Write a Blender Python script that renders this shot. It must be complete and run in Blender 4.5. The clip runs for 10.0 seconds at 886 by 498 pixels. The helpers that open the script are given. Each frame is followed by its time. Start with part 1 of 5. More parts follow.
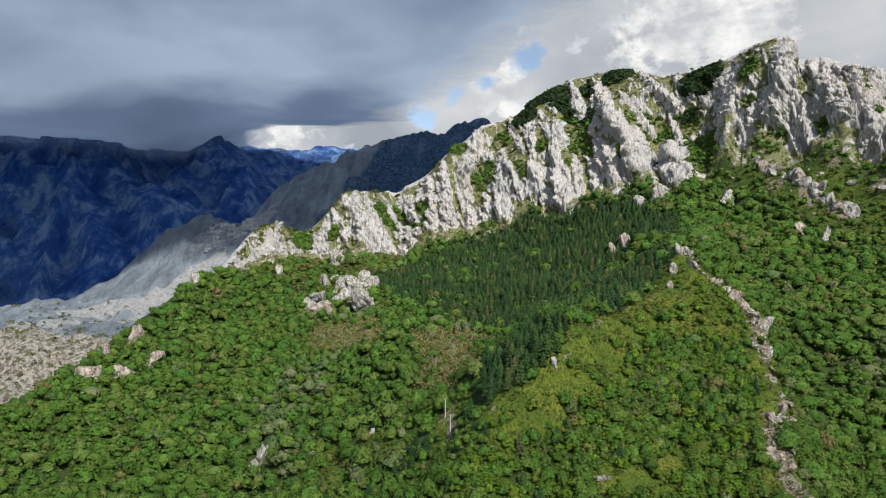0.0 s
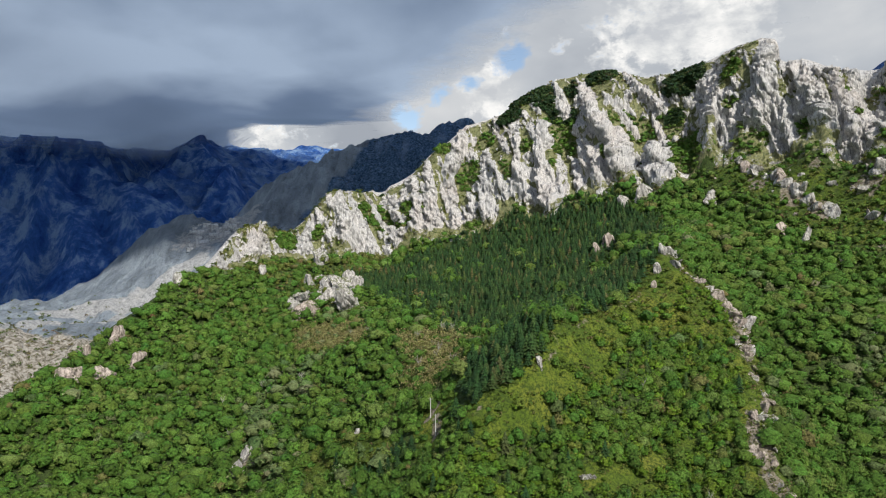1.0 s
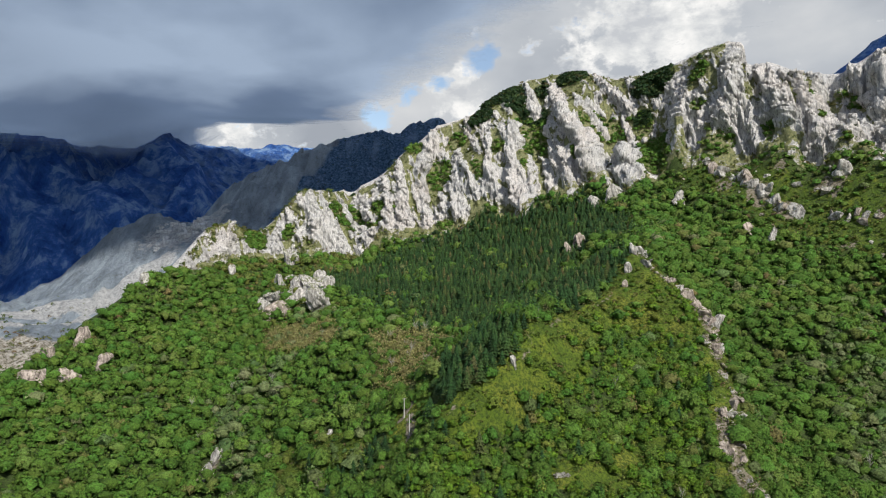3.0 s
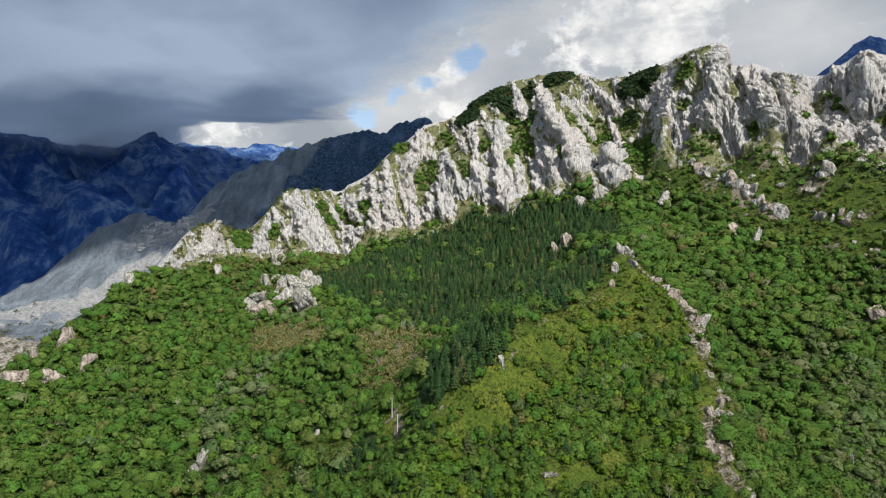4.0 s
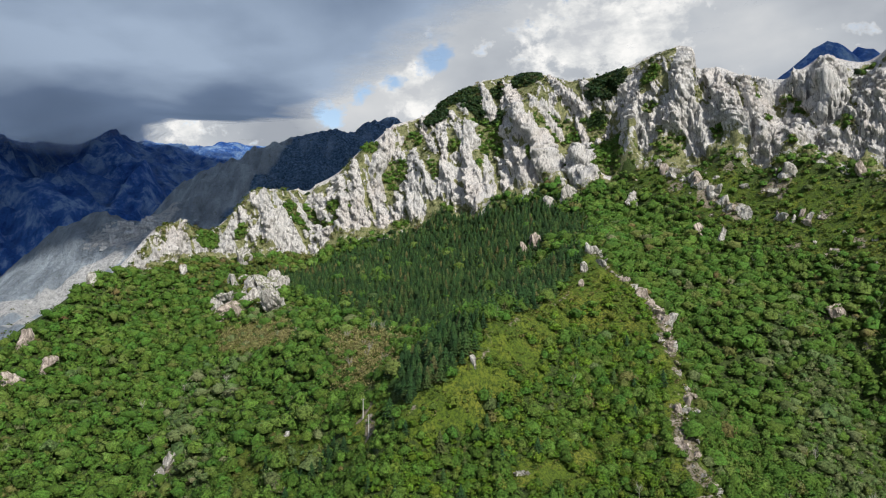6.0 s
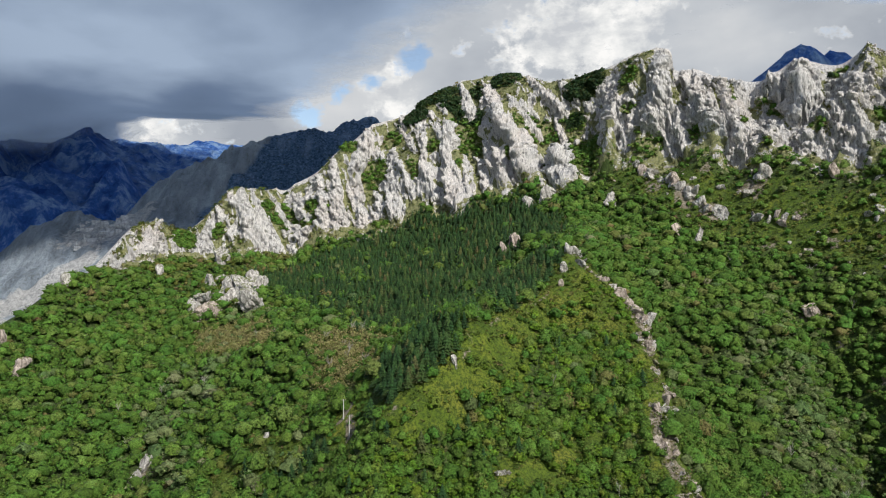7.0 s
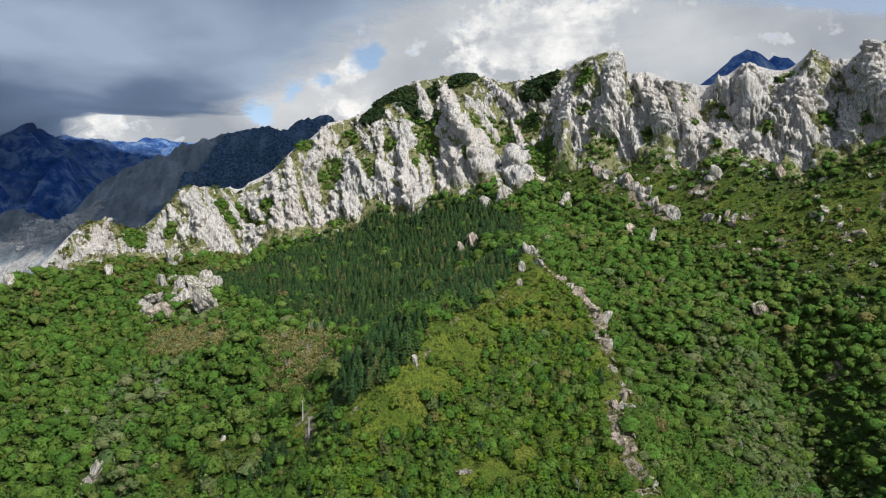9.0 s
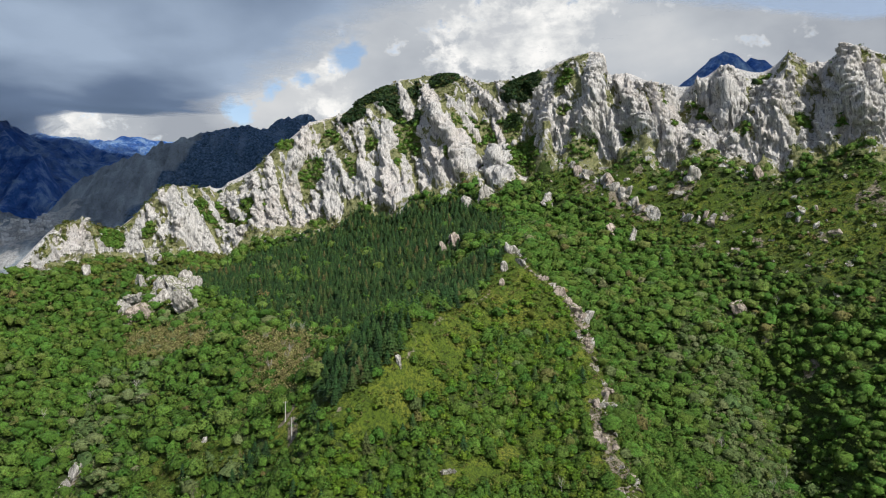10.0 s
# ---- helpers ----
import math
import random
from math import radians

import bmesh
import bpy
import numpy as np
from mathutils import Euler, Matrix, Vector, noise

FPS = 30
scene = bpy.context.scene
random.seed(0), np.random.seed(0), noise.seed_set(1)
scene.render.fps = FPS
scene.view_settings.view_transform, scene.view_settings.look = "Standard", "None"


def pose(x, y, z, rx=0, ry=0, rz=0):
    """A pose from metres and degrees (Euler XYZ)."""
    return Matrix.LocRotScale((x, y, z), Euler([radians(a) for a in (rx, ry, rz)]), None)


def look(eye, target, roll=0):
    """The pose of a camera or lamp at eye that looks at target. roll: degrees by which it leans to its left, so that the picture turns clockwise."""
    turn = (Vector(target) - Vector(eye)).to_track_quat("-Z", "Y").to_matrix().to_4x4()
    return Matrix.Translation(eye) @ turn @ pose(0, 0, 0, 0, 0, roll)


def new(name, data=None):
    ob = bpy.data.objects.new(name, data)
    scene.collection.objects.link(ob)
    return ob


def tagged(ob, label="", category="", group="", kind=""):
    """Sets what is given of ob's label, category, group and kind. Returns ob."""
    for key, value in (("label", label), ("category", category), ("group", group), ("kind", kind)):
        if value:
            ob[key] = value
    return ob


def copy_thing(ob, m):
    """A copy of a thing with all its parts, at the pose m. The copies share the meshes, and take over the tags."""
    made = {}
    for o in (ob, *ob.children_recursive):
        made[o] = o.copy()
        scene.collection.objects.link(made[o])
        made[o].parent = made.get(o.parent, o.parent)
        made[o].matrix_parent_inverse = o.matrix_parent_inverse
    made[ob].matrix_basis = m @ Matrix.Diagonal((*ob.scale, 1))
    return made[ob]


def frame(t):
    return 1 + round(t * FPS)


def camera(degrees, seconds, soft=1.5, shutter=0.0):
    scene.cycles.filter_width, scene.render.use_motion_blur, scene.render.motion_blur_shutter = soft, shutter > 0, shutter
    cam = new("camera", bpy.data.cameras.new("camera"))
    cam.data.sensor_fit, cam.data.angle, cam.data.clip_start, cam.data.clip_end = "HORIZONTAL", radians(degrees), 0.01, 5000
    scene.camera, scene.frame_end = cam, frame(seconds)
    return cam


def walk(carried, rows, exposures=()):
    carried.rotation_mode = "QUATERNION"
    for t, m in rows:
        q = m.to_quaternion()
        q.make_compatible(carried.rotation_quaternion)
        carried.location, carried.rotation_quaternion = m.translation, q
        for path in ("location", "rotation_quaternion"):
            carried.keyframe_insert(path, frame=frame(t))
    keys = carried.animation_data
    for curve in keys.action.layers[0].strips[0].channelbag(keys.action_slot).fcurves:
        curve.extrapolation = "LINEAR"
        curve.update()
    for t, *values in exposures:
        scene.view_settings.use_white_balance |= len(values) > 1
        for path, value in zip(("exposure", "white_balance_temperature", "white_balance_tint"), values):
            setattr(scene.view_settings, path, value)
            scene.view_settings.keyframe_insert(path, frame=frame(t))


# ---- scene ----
# The flight: a drone drifts a few metres to its left while it turns to the right.
cam = camera(63.0, 10.0, soft=1.05)
PATH = [
    (0.0, 0.00, 0.00, 240.00, 90.543, 0.000, 0.000),
    (0.5, -0.24, 0.22, 239.90, 90.550, 0.000, -0.621),
    (1.0, -0.55, 0.42, 239.82, 90.550, 0.010, -1.271),
    (1.5, -0.97, 0.62, 239.80, 90.540, 0.030, -1.918),
    (2.0, -1.34, 0.75, 239.77, 90.535, 0.045, -2.514),
    (2.5, -1.76, 0.88, 239.70, 90.540, 0.030, -3.095),
    (4.0, -2.98, 1.30, 239.60, 90.535, -0.020, -4.752),
    (4.5, -3.40, 1.44, 239.60, 90.518, -0.055, -5.317),
    (5.0, -3.83, 1.57, 239.58, 90.518, -0.049, -5.923),
    (5.5, -4.27, 1.74, 239.58, 90.520, -0.025, -6.591),
    (7.0, -5.86, 2.18, 239.58, 90.519, -0.020, -9.080),
    (7.5, -6.40, 2.40, 239.56, 90.520, -0.045, -9.993),
    (8.0, -7.00, 2.58, 239.56, 90.512, -0.045, -10.987),
    (8.5, -7.66, 2.76, 239.64, 90.485, -0.002, -11.854),
    (9.0, -8.30, 2.88, 239.69, 90.476, 0.030, -12.687),
    (9.5, -8.93, 2.93, 239.74, 90.470, 0.035, -13.463),
    (10.0, -9.55, 2.90, 239.84, 90.452, 0.060, -14.247),
]
walk(cam, [(t, pose(x, y, z, rx, ry, rz)) for t, x, y, z, rx, ry, rz in PATH], exposures=((0.0, 0.04), (10.0, 0.04)))

# ---- sky, sun and clouds overhead ----
SUN_AZ, SUN_EL = 153.0, 43.0          # degrees clockwise from straight ahead (+y), and above the horizon
to_sun = Vector((math.sin(radians(SUN_AZ)) * math.cos(radians(SUN_EL)), math.cos(radians(SUN_AZ)) * math.cos(radians(SUN_EL)), math.sin(radians(SUN_EL))))
sun = new("sun", bpy.data.lights.new("sun", "SUN"))
sun.data.energy, sun.data.angle, sun.data.color = 5.0, radians(0.6), (1.0, 0.95, 0.86)
sun.matrix_world = look(to_sun * 1000, (0, 0, 0))


class Nodes:
    """Short hand for building a node tree."""

    def __init__(self, tree):
        self.t = tree
        tree.nodes.clear()

    def add(self, kind, inputs=None, **props):
        n = self.t.nodes.new(kind)
        for k, v in props.items():
            setattr(n, k, v)
        for k, v in (inputs or {}).items():
            if isinstance(v, bpy.types.NodeSocket):
                self.t.links.new(v, n.inputs[k])
            else:
                n.inputs[k].default_value = v
        return n

    def noise(self, vec, scale, detail=4.0, rough=0.55, distort=0.0):
        return self.add("ShaderNodeTexNoise", {"Vector": vec, "Scale": scale, "Detail": detail, "Roughness": rough, "Distortion": distort}).outputs["Fac"]

    def ramp(self, fac, *stops):
        n = self.add("ShaderNodeValToRGB", {"Fac": fac})
        e = n.color_ramp.elements
        while len(e) < len(stops):
            e.new(0.5)
        for i, (p, c) in enumerate(stops):
            e[i].position = p
            e[i].color = (c, c, c, 1) if not isinstance(c, tuple) else (*c, 1)
        return n.outputs["Color"]

    def math(self, op, a, b=0.0, c=0.0, clamp=False):
        return self.add("ShaderNodeMath", {0: a, 1: b, 2: c}, operation=op, use_clamp=clamp).outputs[0]

    def mix(self, fac, a, b, blend="MIX"):
        n = self.add("ShaderNodeMix", None, data_type="RGBA", blend_type=blend)
        for i, v in ((0, fac), (6, a), (7, b)):
            if isinstance(v, bpy.types.NodeSocket):
                self.t.links.new(v, n.inputs[i])
            else:
                n.inputs[i].default_value = v if i == 0 else ((*v, 1) if len(v) == 3 else v)
        return n.outputs[2]

    def mapping(self, vec, scale=(1, 1, 1), rot=(0, 0, 0), loc=(0, 0, 0)):
        return self.add("ShaderNodeMapping", {"Vector": vec, "Scale": scale, "Rotation": rot, "Location": loc}).outputs[0]


world = bpy.data.worlds.new("sky")
scene.world = world
world.use_nodes = True
N = Nodes(world.node_tree)
sky = N.add("ShaderNodeTexSky", sky_type="NISHITA", sun_disc=False, sun_elevation=radians(SUN_EL), sun_rotation=radians(SUN_AZ), altitude=1200.0)
way = N.add("ShaderNodeTexCoord").outputs["Generated"]
flat = N.mapping(way, scale=(1.0, 1.0, 1.7))
puffs = N.noise(flat, 5.5, 9.0, 0.56, 0.3)
broad = N.noise(N.mapping(way, scale=(1.0, 1.0, 1.7), loc=(3.1, 1.7, 0.4)), 2.2, 3.0, 0.5)


shake = N.add("ShaderNodeVectorMath", {0: N.add("ShaderNodeTexNoise", {"Vector": way, "Scale": 16.0, "Detail": 8.0, "Roughness": 0.6}).outputs["Color"], 1: (0.5, 0.5, 0.5)}, operation="SUBTRACT").outputs[0]
ragged = N.add("ShaderNodeVectorMath", {0: way, 1: N.add("ShaderNodeVectorMath", {0: shake, 1: (0.045, 0.045, 0.04)}, operation="MULTIPLY").outputs[0]}, operation="ADD").outputs[0]


def about(az, el, reach):
    """1 towards a direction (degrees right of +y, above the horizon), 0 at reach degrees from it."""
    d = (math.sin(radians(az)) * math.cos(radians(el)), math.cos(radians(az)) * math.cos(radians(el)), math.sin(radians(el)))
    off = N.add("ShaderNodeVectorMath", {0: ragged, 1: d}, operation="DISTANCE").outputs["Value"]
    return N.math("SUBTRACT", 1.0, N.math("DIVIDE", off, radians(reach)), clamp=True)


# blue gaps beside the cloud bank, bright heaped cloud next to them, and a clear sky overhead
gaps = N.math("ADD", N.math("ADD", about(7.0, 15.3, 2.1), N.math("MULTIPLY", about(3.4, 13.4, 1.4), 0.75)), N.math("ADD", about(-1.6, 10.8, 1.9), N.math("MULTIPLY", about(1.0, 12.2, 1.7), 0.8)))
heaps = N.math("ADD", N.math("ADD", about(4.8, 12.6, 3.6), about(18.4, 15.6, 6.0)), N.math("ADD", about(-12.6, 9.2, 2.0), about(23.0, 17.0, 5.0)))
overhead = N.ramp(N.add("ShaderNodeSeparateXYZ", {"Vector": way}).outputs[2], (0.36, 0.0), (0.62, 1.0))
fine_puffs = N.noise(way, 26.0, 8.0, 0.6, 0.3)
dens = N.math("ADD", N.math("MULTIPLY_ADD", N.math("SUBTRACT", fine_puffs, 0.5), 1.0, puffs), N.math("MULTIPLY", N.math("SUBTRACT", broad, 0.5), 0.5))
dens = N.math("SUBTRACT", N.math("ADD", dens, 0.16), N.math("ADD", N.math("MULTIPLY", gaps, 0.62), N.math("MULTIPLY", overhead, 0.75)))
dens = N.math("ADD", dens, N.math("MULTIPLY", heaps, 0.3))
billow = N.noise(N.mapping(way, scale=(1.0, 1.0, 1.3)), 24.0, 10.0, 0.60, 0.1)
gap_mask = N.ramp(N.math("MULTIPLY_ADD", N.math("SUBTRACT", billow, 0.5), 3.0, gaps), (0.38, 0.0), (0.85, 1.0))
heap_mask = N.ramp(N.math("MULTIPLY_ADD", N.math("SUBTRACT", billow, 0.5), 3.2, heaps), (0.30, 0.0), (0.70, 1.0))
high = N.ramp(dens, (0.12, 0.0), (0.32, 1.0))
cover = N.math("MULTIPLY", high, N.math("SUBTRACT", 1.0, gap_mask), clamp=True)
grey = N.math("SUBTRACT", N.noise(flat, 4.0, 7.0, 0.5, 0.1), N.math("MULTIPLY", about(-6.0, 8.6, 5.5), 0.3))
body = N.ramp(grey, (0.34, (0.36, 0.39, 0.44)), (0.52, (0.50, 0.53, 0.57)), (0.70, (0.68, 0.69, 0.70)))
white = N.ramp(N.noise(flat, 18.0, 10.0, 0.6, 0.1), (0.36, (0.56, 0.58, 0.61)), (0.50, (0.76, 0.77, 0.77)), (0.62, (0.95, 0.94, 0.92)))
body = N.mix(heap_mask, body, white)
blue = N.mix(1.0, sky.outputs[0], (0.17, 0.155, 0.14), "MULTIPLY")
N.add("ShaderNodeOutputWorld", {"Surface": N.add("ShaderNodeBackground", {"Color": N.mix(cover, blue, body), "Strength": 1.0}).outputs[0]})


# ---- the lie of the land ----
LATTICE = np.random.RandomState(7).rand(64, 64, 64).astype(np.float32) * 2 - 1


def soft_noise(x, y, z):
    """Smooth value noise, -1 to 1, one wave per unit."""
    out = np.zeros(np.broadcast(x, y, z).shape, np.float32)
    ix, iy, iz = (np.floor(v).astype(np.int64) for v in (x, y, z))
    fx, fy, fz = (np.asarray(v - i, np.float32) for v, i in ((x, ix), (y, iy), (z, iz)))
    fx, fy, fz = (v * v * (3 - 2 * v) for v in (fx, fy, fz))
    for a in (0, 1):
        for b in (0, 1):
            for c in (0, 1):
                w = (fx if a else 1 - fx) * (fy if b else 1 - fy) * (fz if c else 1 - fz)
                out += w * LATTICE[(ix + a) & 63, (iy + b) & 63, (iz + c) & 63]
    return out


def rough_noise(x, y, z, octaves=4, gain=0.5):
    total, amp, norm = 0.0, 1.0, 0.0
    for i in range(octaves):
        k = 2.03 ** i
        total = total + amp * soft_noise(x * k + 11.3 * i, y * k + 5.7 * i, z * k + 3.1 * i)
        norm += amp
        amp *= gain
    return total / norm


def ridged(x, y, z, octaves=3, gain=0.5):
    """Sharp crests at 1, rounded hollows towards 0."""
    total, amp, norm = 0.0, 1.0, 0.0
    for i in range(octaves):
        k = 2.1 ** i
        total = total + amp * (1 - np.abs(soft_noise(x * k + 7.9 * i, y * k + 2.3 * i, z * k + 9.1 * i)) * 1.6)
        norm += amp
        amp *= gain
    return total / norm


def cells(x, y, z):
    """Cellular noise: the distance to the nearest seed, about 0 to 1, and that seed's own number."""
    ix, iy, iz = (np.floor(v).astype(np.int64) for v in (x, y, z))
    best = np.full(np.shape(x), 9.0, np.float32)
    own = np.zeros(np.shape(x), np.float32)
    for a in (-1, 0, 1):
        for b in (-1, 0, 1):
            for c in (-1, 0, 1):
                i, j, k = (ix + a) & 63, (iy + b) & 63, (iz + c) & 63
                px, py, pz = (LATTICE[(i + s) & 63, (j + s * 3) & 63, (k + s * 7) & 63] * 0.5 + 0.5 for s in (0, 17, 41))
                d = (ix + a + px - x) ** 2 + (iy + b + py - y) ** 2 + (iz + c + pz - z) ** 2
                closer = d < best
                best = np.where(closer, d, best)
                own = np.where(closer, LATTICE[k, i, j], own)
    return np.sqrt(best), own


# Ridge, foot and valley lines of the land: x, y, z in metres.
CREST_WEST = [(-254, 377, 149), (-250, 409, 151), (-236, 463, 167), (-217, 521, 189), (-203, 591, 217), (-195, 651, 229), (-186, 711, 267), (-167,
    726, 276), (-151, 735, 265), (-132, 754, 274), (-104, 773, 308), (-58, 783, 312), (-26, 780, 320), (10, 780, 355), (41, 784, 382), (75, 796, 393),
    (111, 802, 419), (142, 800, 437)]
CREST_EAST = [(171, 792, 441), (205, 768, 438), (228, 735, 423), (257, 689, 422), (278, 643, 428), (294, 624, 431), (316, 605, 409), (331, 590, 396),
    (346, 573, 392), (376, 548, 404), (394, 530, 390), (413, 510, 411), (426, 492, 398), (438, 477, 407), (453, 457, 393), (484, 418, 375), (517, 366,
    345), (557, 278, 303)]
FOOT_WEST = [(-192, 640, 224), (-177, 677, 230), (-147, 710, 242), (-105, 728, 239), (-76, 726, 236), (-36, 721, 242), (-22, 724, 262), (9, 712, 268),
    (36, 703, 268), (66, 697, 273), (95, 691, 289), (117, 662, 279), (138, 662, 293), (165, 647, 302), (184, 642, 308), (198, 609, 293)]
FOOT_EAST = [(214, 595, 290), (233, 623, 329), (243, 603, 330), (251, 593, 325), (274, 572, 322), (299, 550, 315), (319, 523, 300), (341, 502, 305),
    (359, 479, 300), (369, 463, 293), (384, 466, 318), (405, 439, 317), (416, 420, 315), (442, 383, 296), (468, 333, 277)]
APRON = [(-76, 595, 206), (-40, 609, 212), (8, 600, 225), (53, 588, 230), (97, 572, 239), (140, 568, 257), (174, 574, 274), (191, 553, 269), (216,
    549, 269), (239, 539, 286), (261, 524, 288), (264, 514, 277), (292, 481, 266), (315, 447, 256), (337, 417, 254), (370, 380, 256), (396, 328, 245)]
SPUR = [(178, 515, 256), (152, 455, 246), (133, 404, 239), (117, 377, 226), (91, 338, 217), (73, 317, 214), (56, 300, 213), (44, 284, 199), (31, 276,
    190), (18, 271, 183), (3, 262, 164), (-9, 250, 149), (-17, 229, 143)]
RIB = [(133, 404, 239), (143, 389, 226), (153, 380, 217), (153, 353, 206), (142, 320, 193), (136, 295, 183), (127, 277, 174), (123, 265, 165), (123,
    249, 157), (120, 231, 151)]
FACET = [(109, 343, 208), (93, 308, 191), (80, 287, 175), (68, 267, 166), (55, 252, 161), (42, 236, 147), (29, 213, 141)]
FACETR = [(127, 321, 195), (116, 289, 175), (105, 265, 160), (93, 245, 149)]
FACETL = [(63, 293, 196), (49, 281, 178), (36, 266, 162), (28, 243, 149)]
HOLLOW = [(123, 485, 227), (73, 434, 209), (46, 402, 198), (29, 391, 194), (10, 355, 185), (4, 322, 178), (3, 302, 167), (-3, 290, 156), (-18, 269,
    142), (-28, 248, 136)]
BOWL = [(83, 493, 223), (35, 469, 204), (6, 510, 206), (-16, 460, 196), (-13, 390, 180)]
KNOB = [(-98, 683, 233), (-96, 633, 215), (-79, 585, 209), (-80, 554, 194), (-82, 539, 185)]
WOOD1 = [(-147, 664, 226), (-161, 599, 203), (-180, 530, 181), (-196, 471, 165), (-214, 419, 153), (-216, 372, 145)]
WOOD2 = [(-113, 548, 188), (-133, 482, 160), (-154, 434, 144), (-174, 382, 131), (-187, 331, 126)]
WOOD3 = [(-44, 458, 184), (-60, 416, 160), (-81, 392, 146), (-92, 374, 136), (-96, 347, 122), (-99, 315, 112)]
WOOD4 = [(-17, 350, 170), (-26, 324, 158), (-45, 317, 142), (-56, 295, 132), (-68, 261, 123)]
LEFT = [(-256, 333, 144), (-226, 267, 131), (-187, 272, 127), (-137, 278, 120)]
RAV = [(157, 427, 228), (173, 405, 212), (178, 369, 194), (171, 334, 174), (159, 301, 156), (143, 264, 141)]
SHOULDER = [(236, 439, 227), (241, 400, 210), (245, 371, 195), (240, 335, 171), (235, 307, 151), (226, 281, 132), (216, 257, 116)]
GULLY = [(298, 397, 220), (283, 373, 182), (266, 354, 152), (253, 326, 131), (240, 294, 111), (226, 264, 100)]
EAST = [(327, 380, 228), (309, 351, 199), (289, 326, 171), (269, 297, 148), (252, 267, 131), (241, 240, 120)]
EAST2 = [(366, 341, 228), (337, 302, 184), (306, 264, 154), (278, 227, 133)]
QUARRY_RIDGE = [(-578, 792, 174), (-533, 870, 178), (-507, 897, 188), (-491, 911, 192), (-481, 945, 172), (-457, 1001, 194), (-428, 1035, 234), (-403,
    1066, 284), (-366, 1090, 301), (-339, 1130, 296), (-318, 1157, 288), (-323, 1218, 333), (-289, 1237, 354), (-253, 1275, 381), (-221, 1291, 381),
    (-191, 1326, 399)]
DARK_RIDGE = [(-186, 993, 281), (-171, 1046, 320), (-154, 1099, 363), (-135, 1132, 402), (-117, 1154, 423), (-77, 1177, 434), (-36, 1189, 456), (-4,
    1210, 453), (30, 1230, 469), (74, 1248, 479), (143, 1252, 473), (223, 1260, 450)]
LOWQ_RIDGE = [(-448, 614, 150), (-418, 682, 167), (-404, 714, 174), (-382, 737, 176), (-345, 744, 169), (-303, 740, 178)]
FAR_RIDGE = [(-1915, 1904, 647), (-1699, 2098, 672), (-1537, 2220, 732), (-1322, 2468, 768), (-1119, 2675, 781), (-988, 2780, 758), (-874, 2870, 728),
    (-801, 2891, 672), (-750, 2956, 643), (-661, 3029, 693), (-570, 3047, 681), (-461, 3066, 701), (-347, 3080, 677), (-155, 3096, 672), (271, 2988,
    598)]
PYR_RIDGE = [(983, 1623, 653), (1034, 1591, 691), (1070, 1566, 731), (1099, 1546, 747), (1125, 1527, 725), (1160, 1501, 683), (1230, 1443, 626)]
PYR2_RIDGE = [(1469, 2019, 821), (1486, 2007, 852), (1510, 1988, 876), (1536, 1968, 867), (1598, 1918, 796)]
BACK_SLOPE = [(-215, 740, 195), (-100, 880, 190), (60, 930, 260), (170, 900, 340), (290, 800, 350), (400, 700, 320), (520, 590, 310), (640, 450, 290), (720, 250, 260)]
BACK_VALLEY = [(-120, 960, 210), (100, 1080, 260), (420, 950, 240), (680, 760, 220), (840, 480, 200), (900, 150, 160)]
WEST_VALLEY = [(-330, 330, 90), (-330, 450, 92), (-310, 560, 105), (-275, 640, 140), (-238, 710, 185)]
WEST_BED = [(-460, 420, 60), (-480, 560, 70), (-560, 700, 90)]
QUARRY_FOOT = [(-345, 800, 150), (-300, 840, 178), (-262, 880, 215), (-232, 925, 240), (-200, 960, 262)]
DARK_FOOT = [(-110, 1000, 300), (-40, 1010, 300), (60, 1080, 330)]
FAR_FOOT = [(-1500, 700, 40), (-1150, 1050, 50), (-800, 1400, 70), (-520, 1600, 120), (-250, 1650, 200), (50, 1650, 250), (500, 1600, 230)]
FAR_SPUR = [(-330, 2280, 500), (-460, 2200, 480), (-590, 2070, 455), (-610, 1900, 390), (-690, 1770, 320), (-750, 1640, 230), (-780, 1500, 110)]
FAR_BACK = [(-2500, 2700, 500), (-1400, 3300, 450), (-600, 3800, 400), (300, 3700, 350), (1500, 3000, 450), (2400, 2000, 400)]
PYR_FOOT = [(880, 1250, 380), (1100, 1150, 360), (1330, 1150, 380)]
PYR_BACK = [(1150, 1800, 520), (1350, 1750, 540)]
PYR_SPUR = [(1099, 1546, 752), (1085, 1490, 668), (1070, 1420, 560), (1050, 1330, 450)]
VALLEY = [(-200, 180, 85), (-100, 150, 80), (0, 130, 90), (120, 130, 85), (220, 140, 90), (380, 120, 110)]
DEEP_VALLEY = [(-900, 0, 30), (-300, -100, 30), (0, -60, 35), (300, -120, 45), (900, -100, 60)]
RIM = [(-4900, -4900, 120), (4900, -4900, 120), (4900, 4900, 150), (-4900, 4900, 150), (-4900, -4900, 120)]
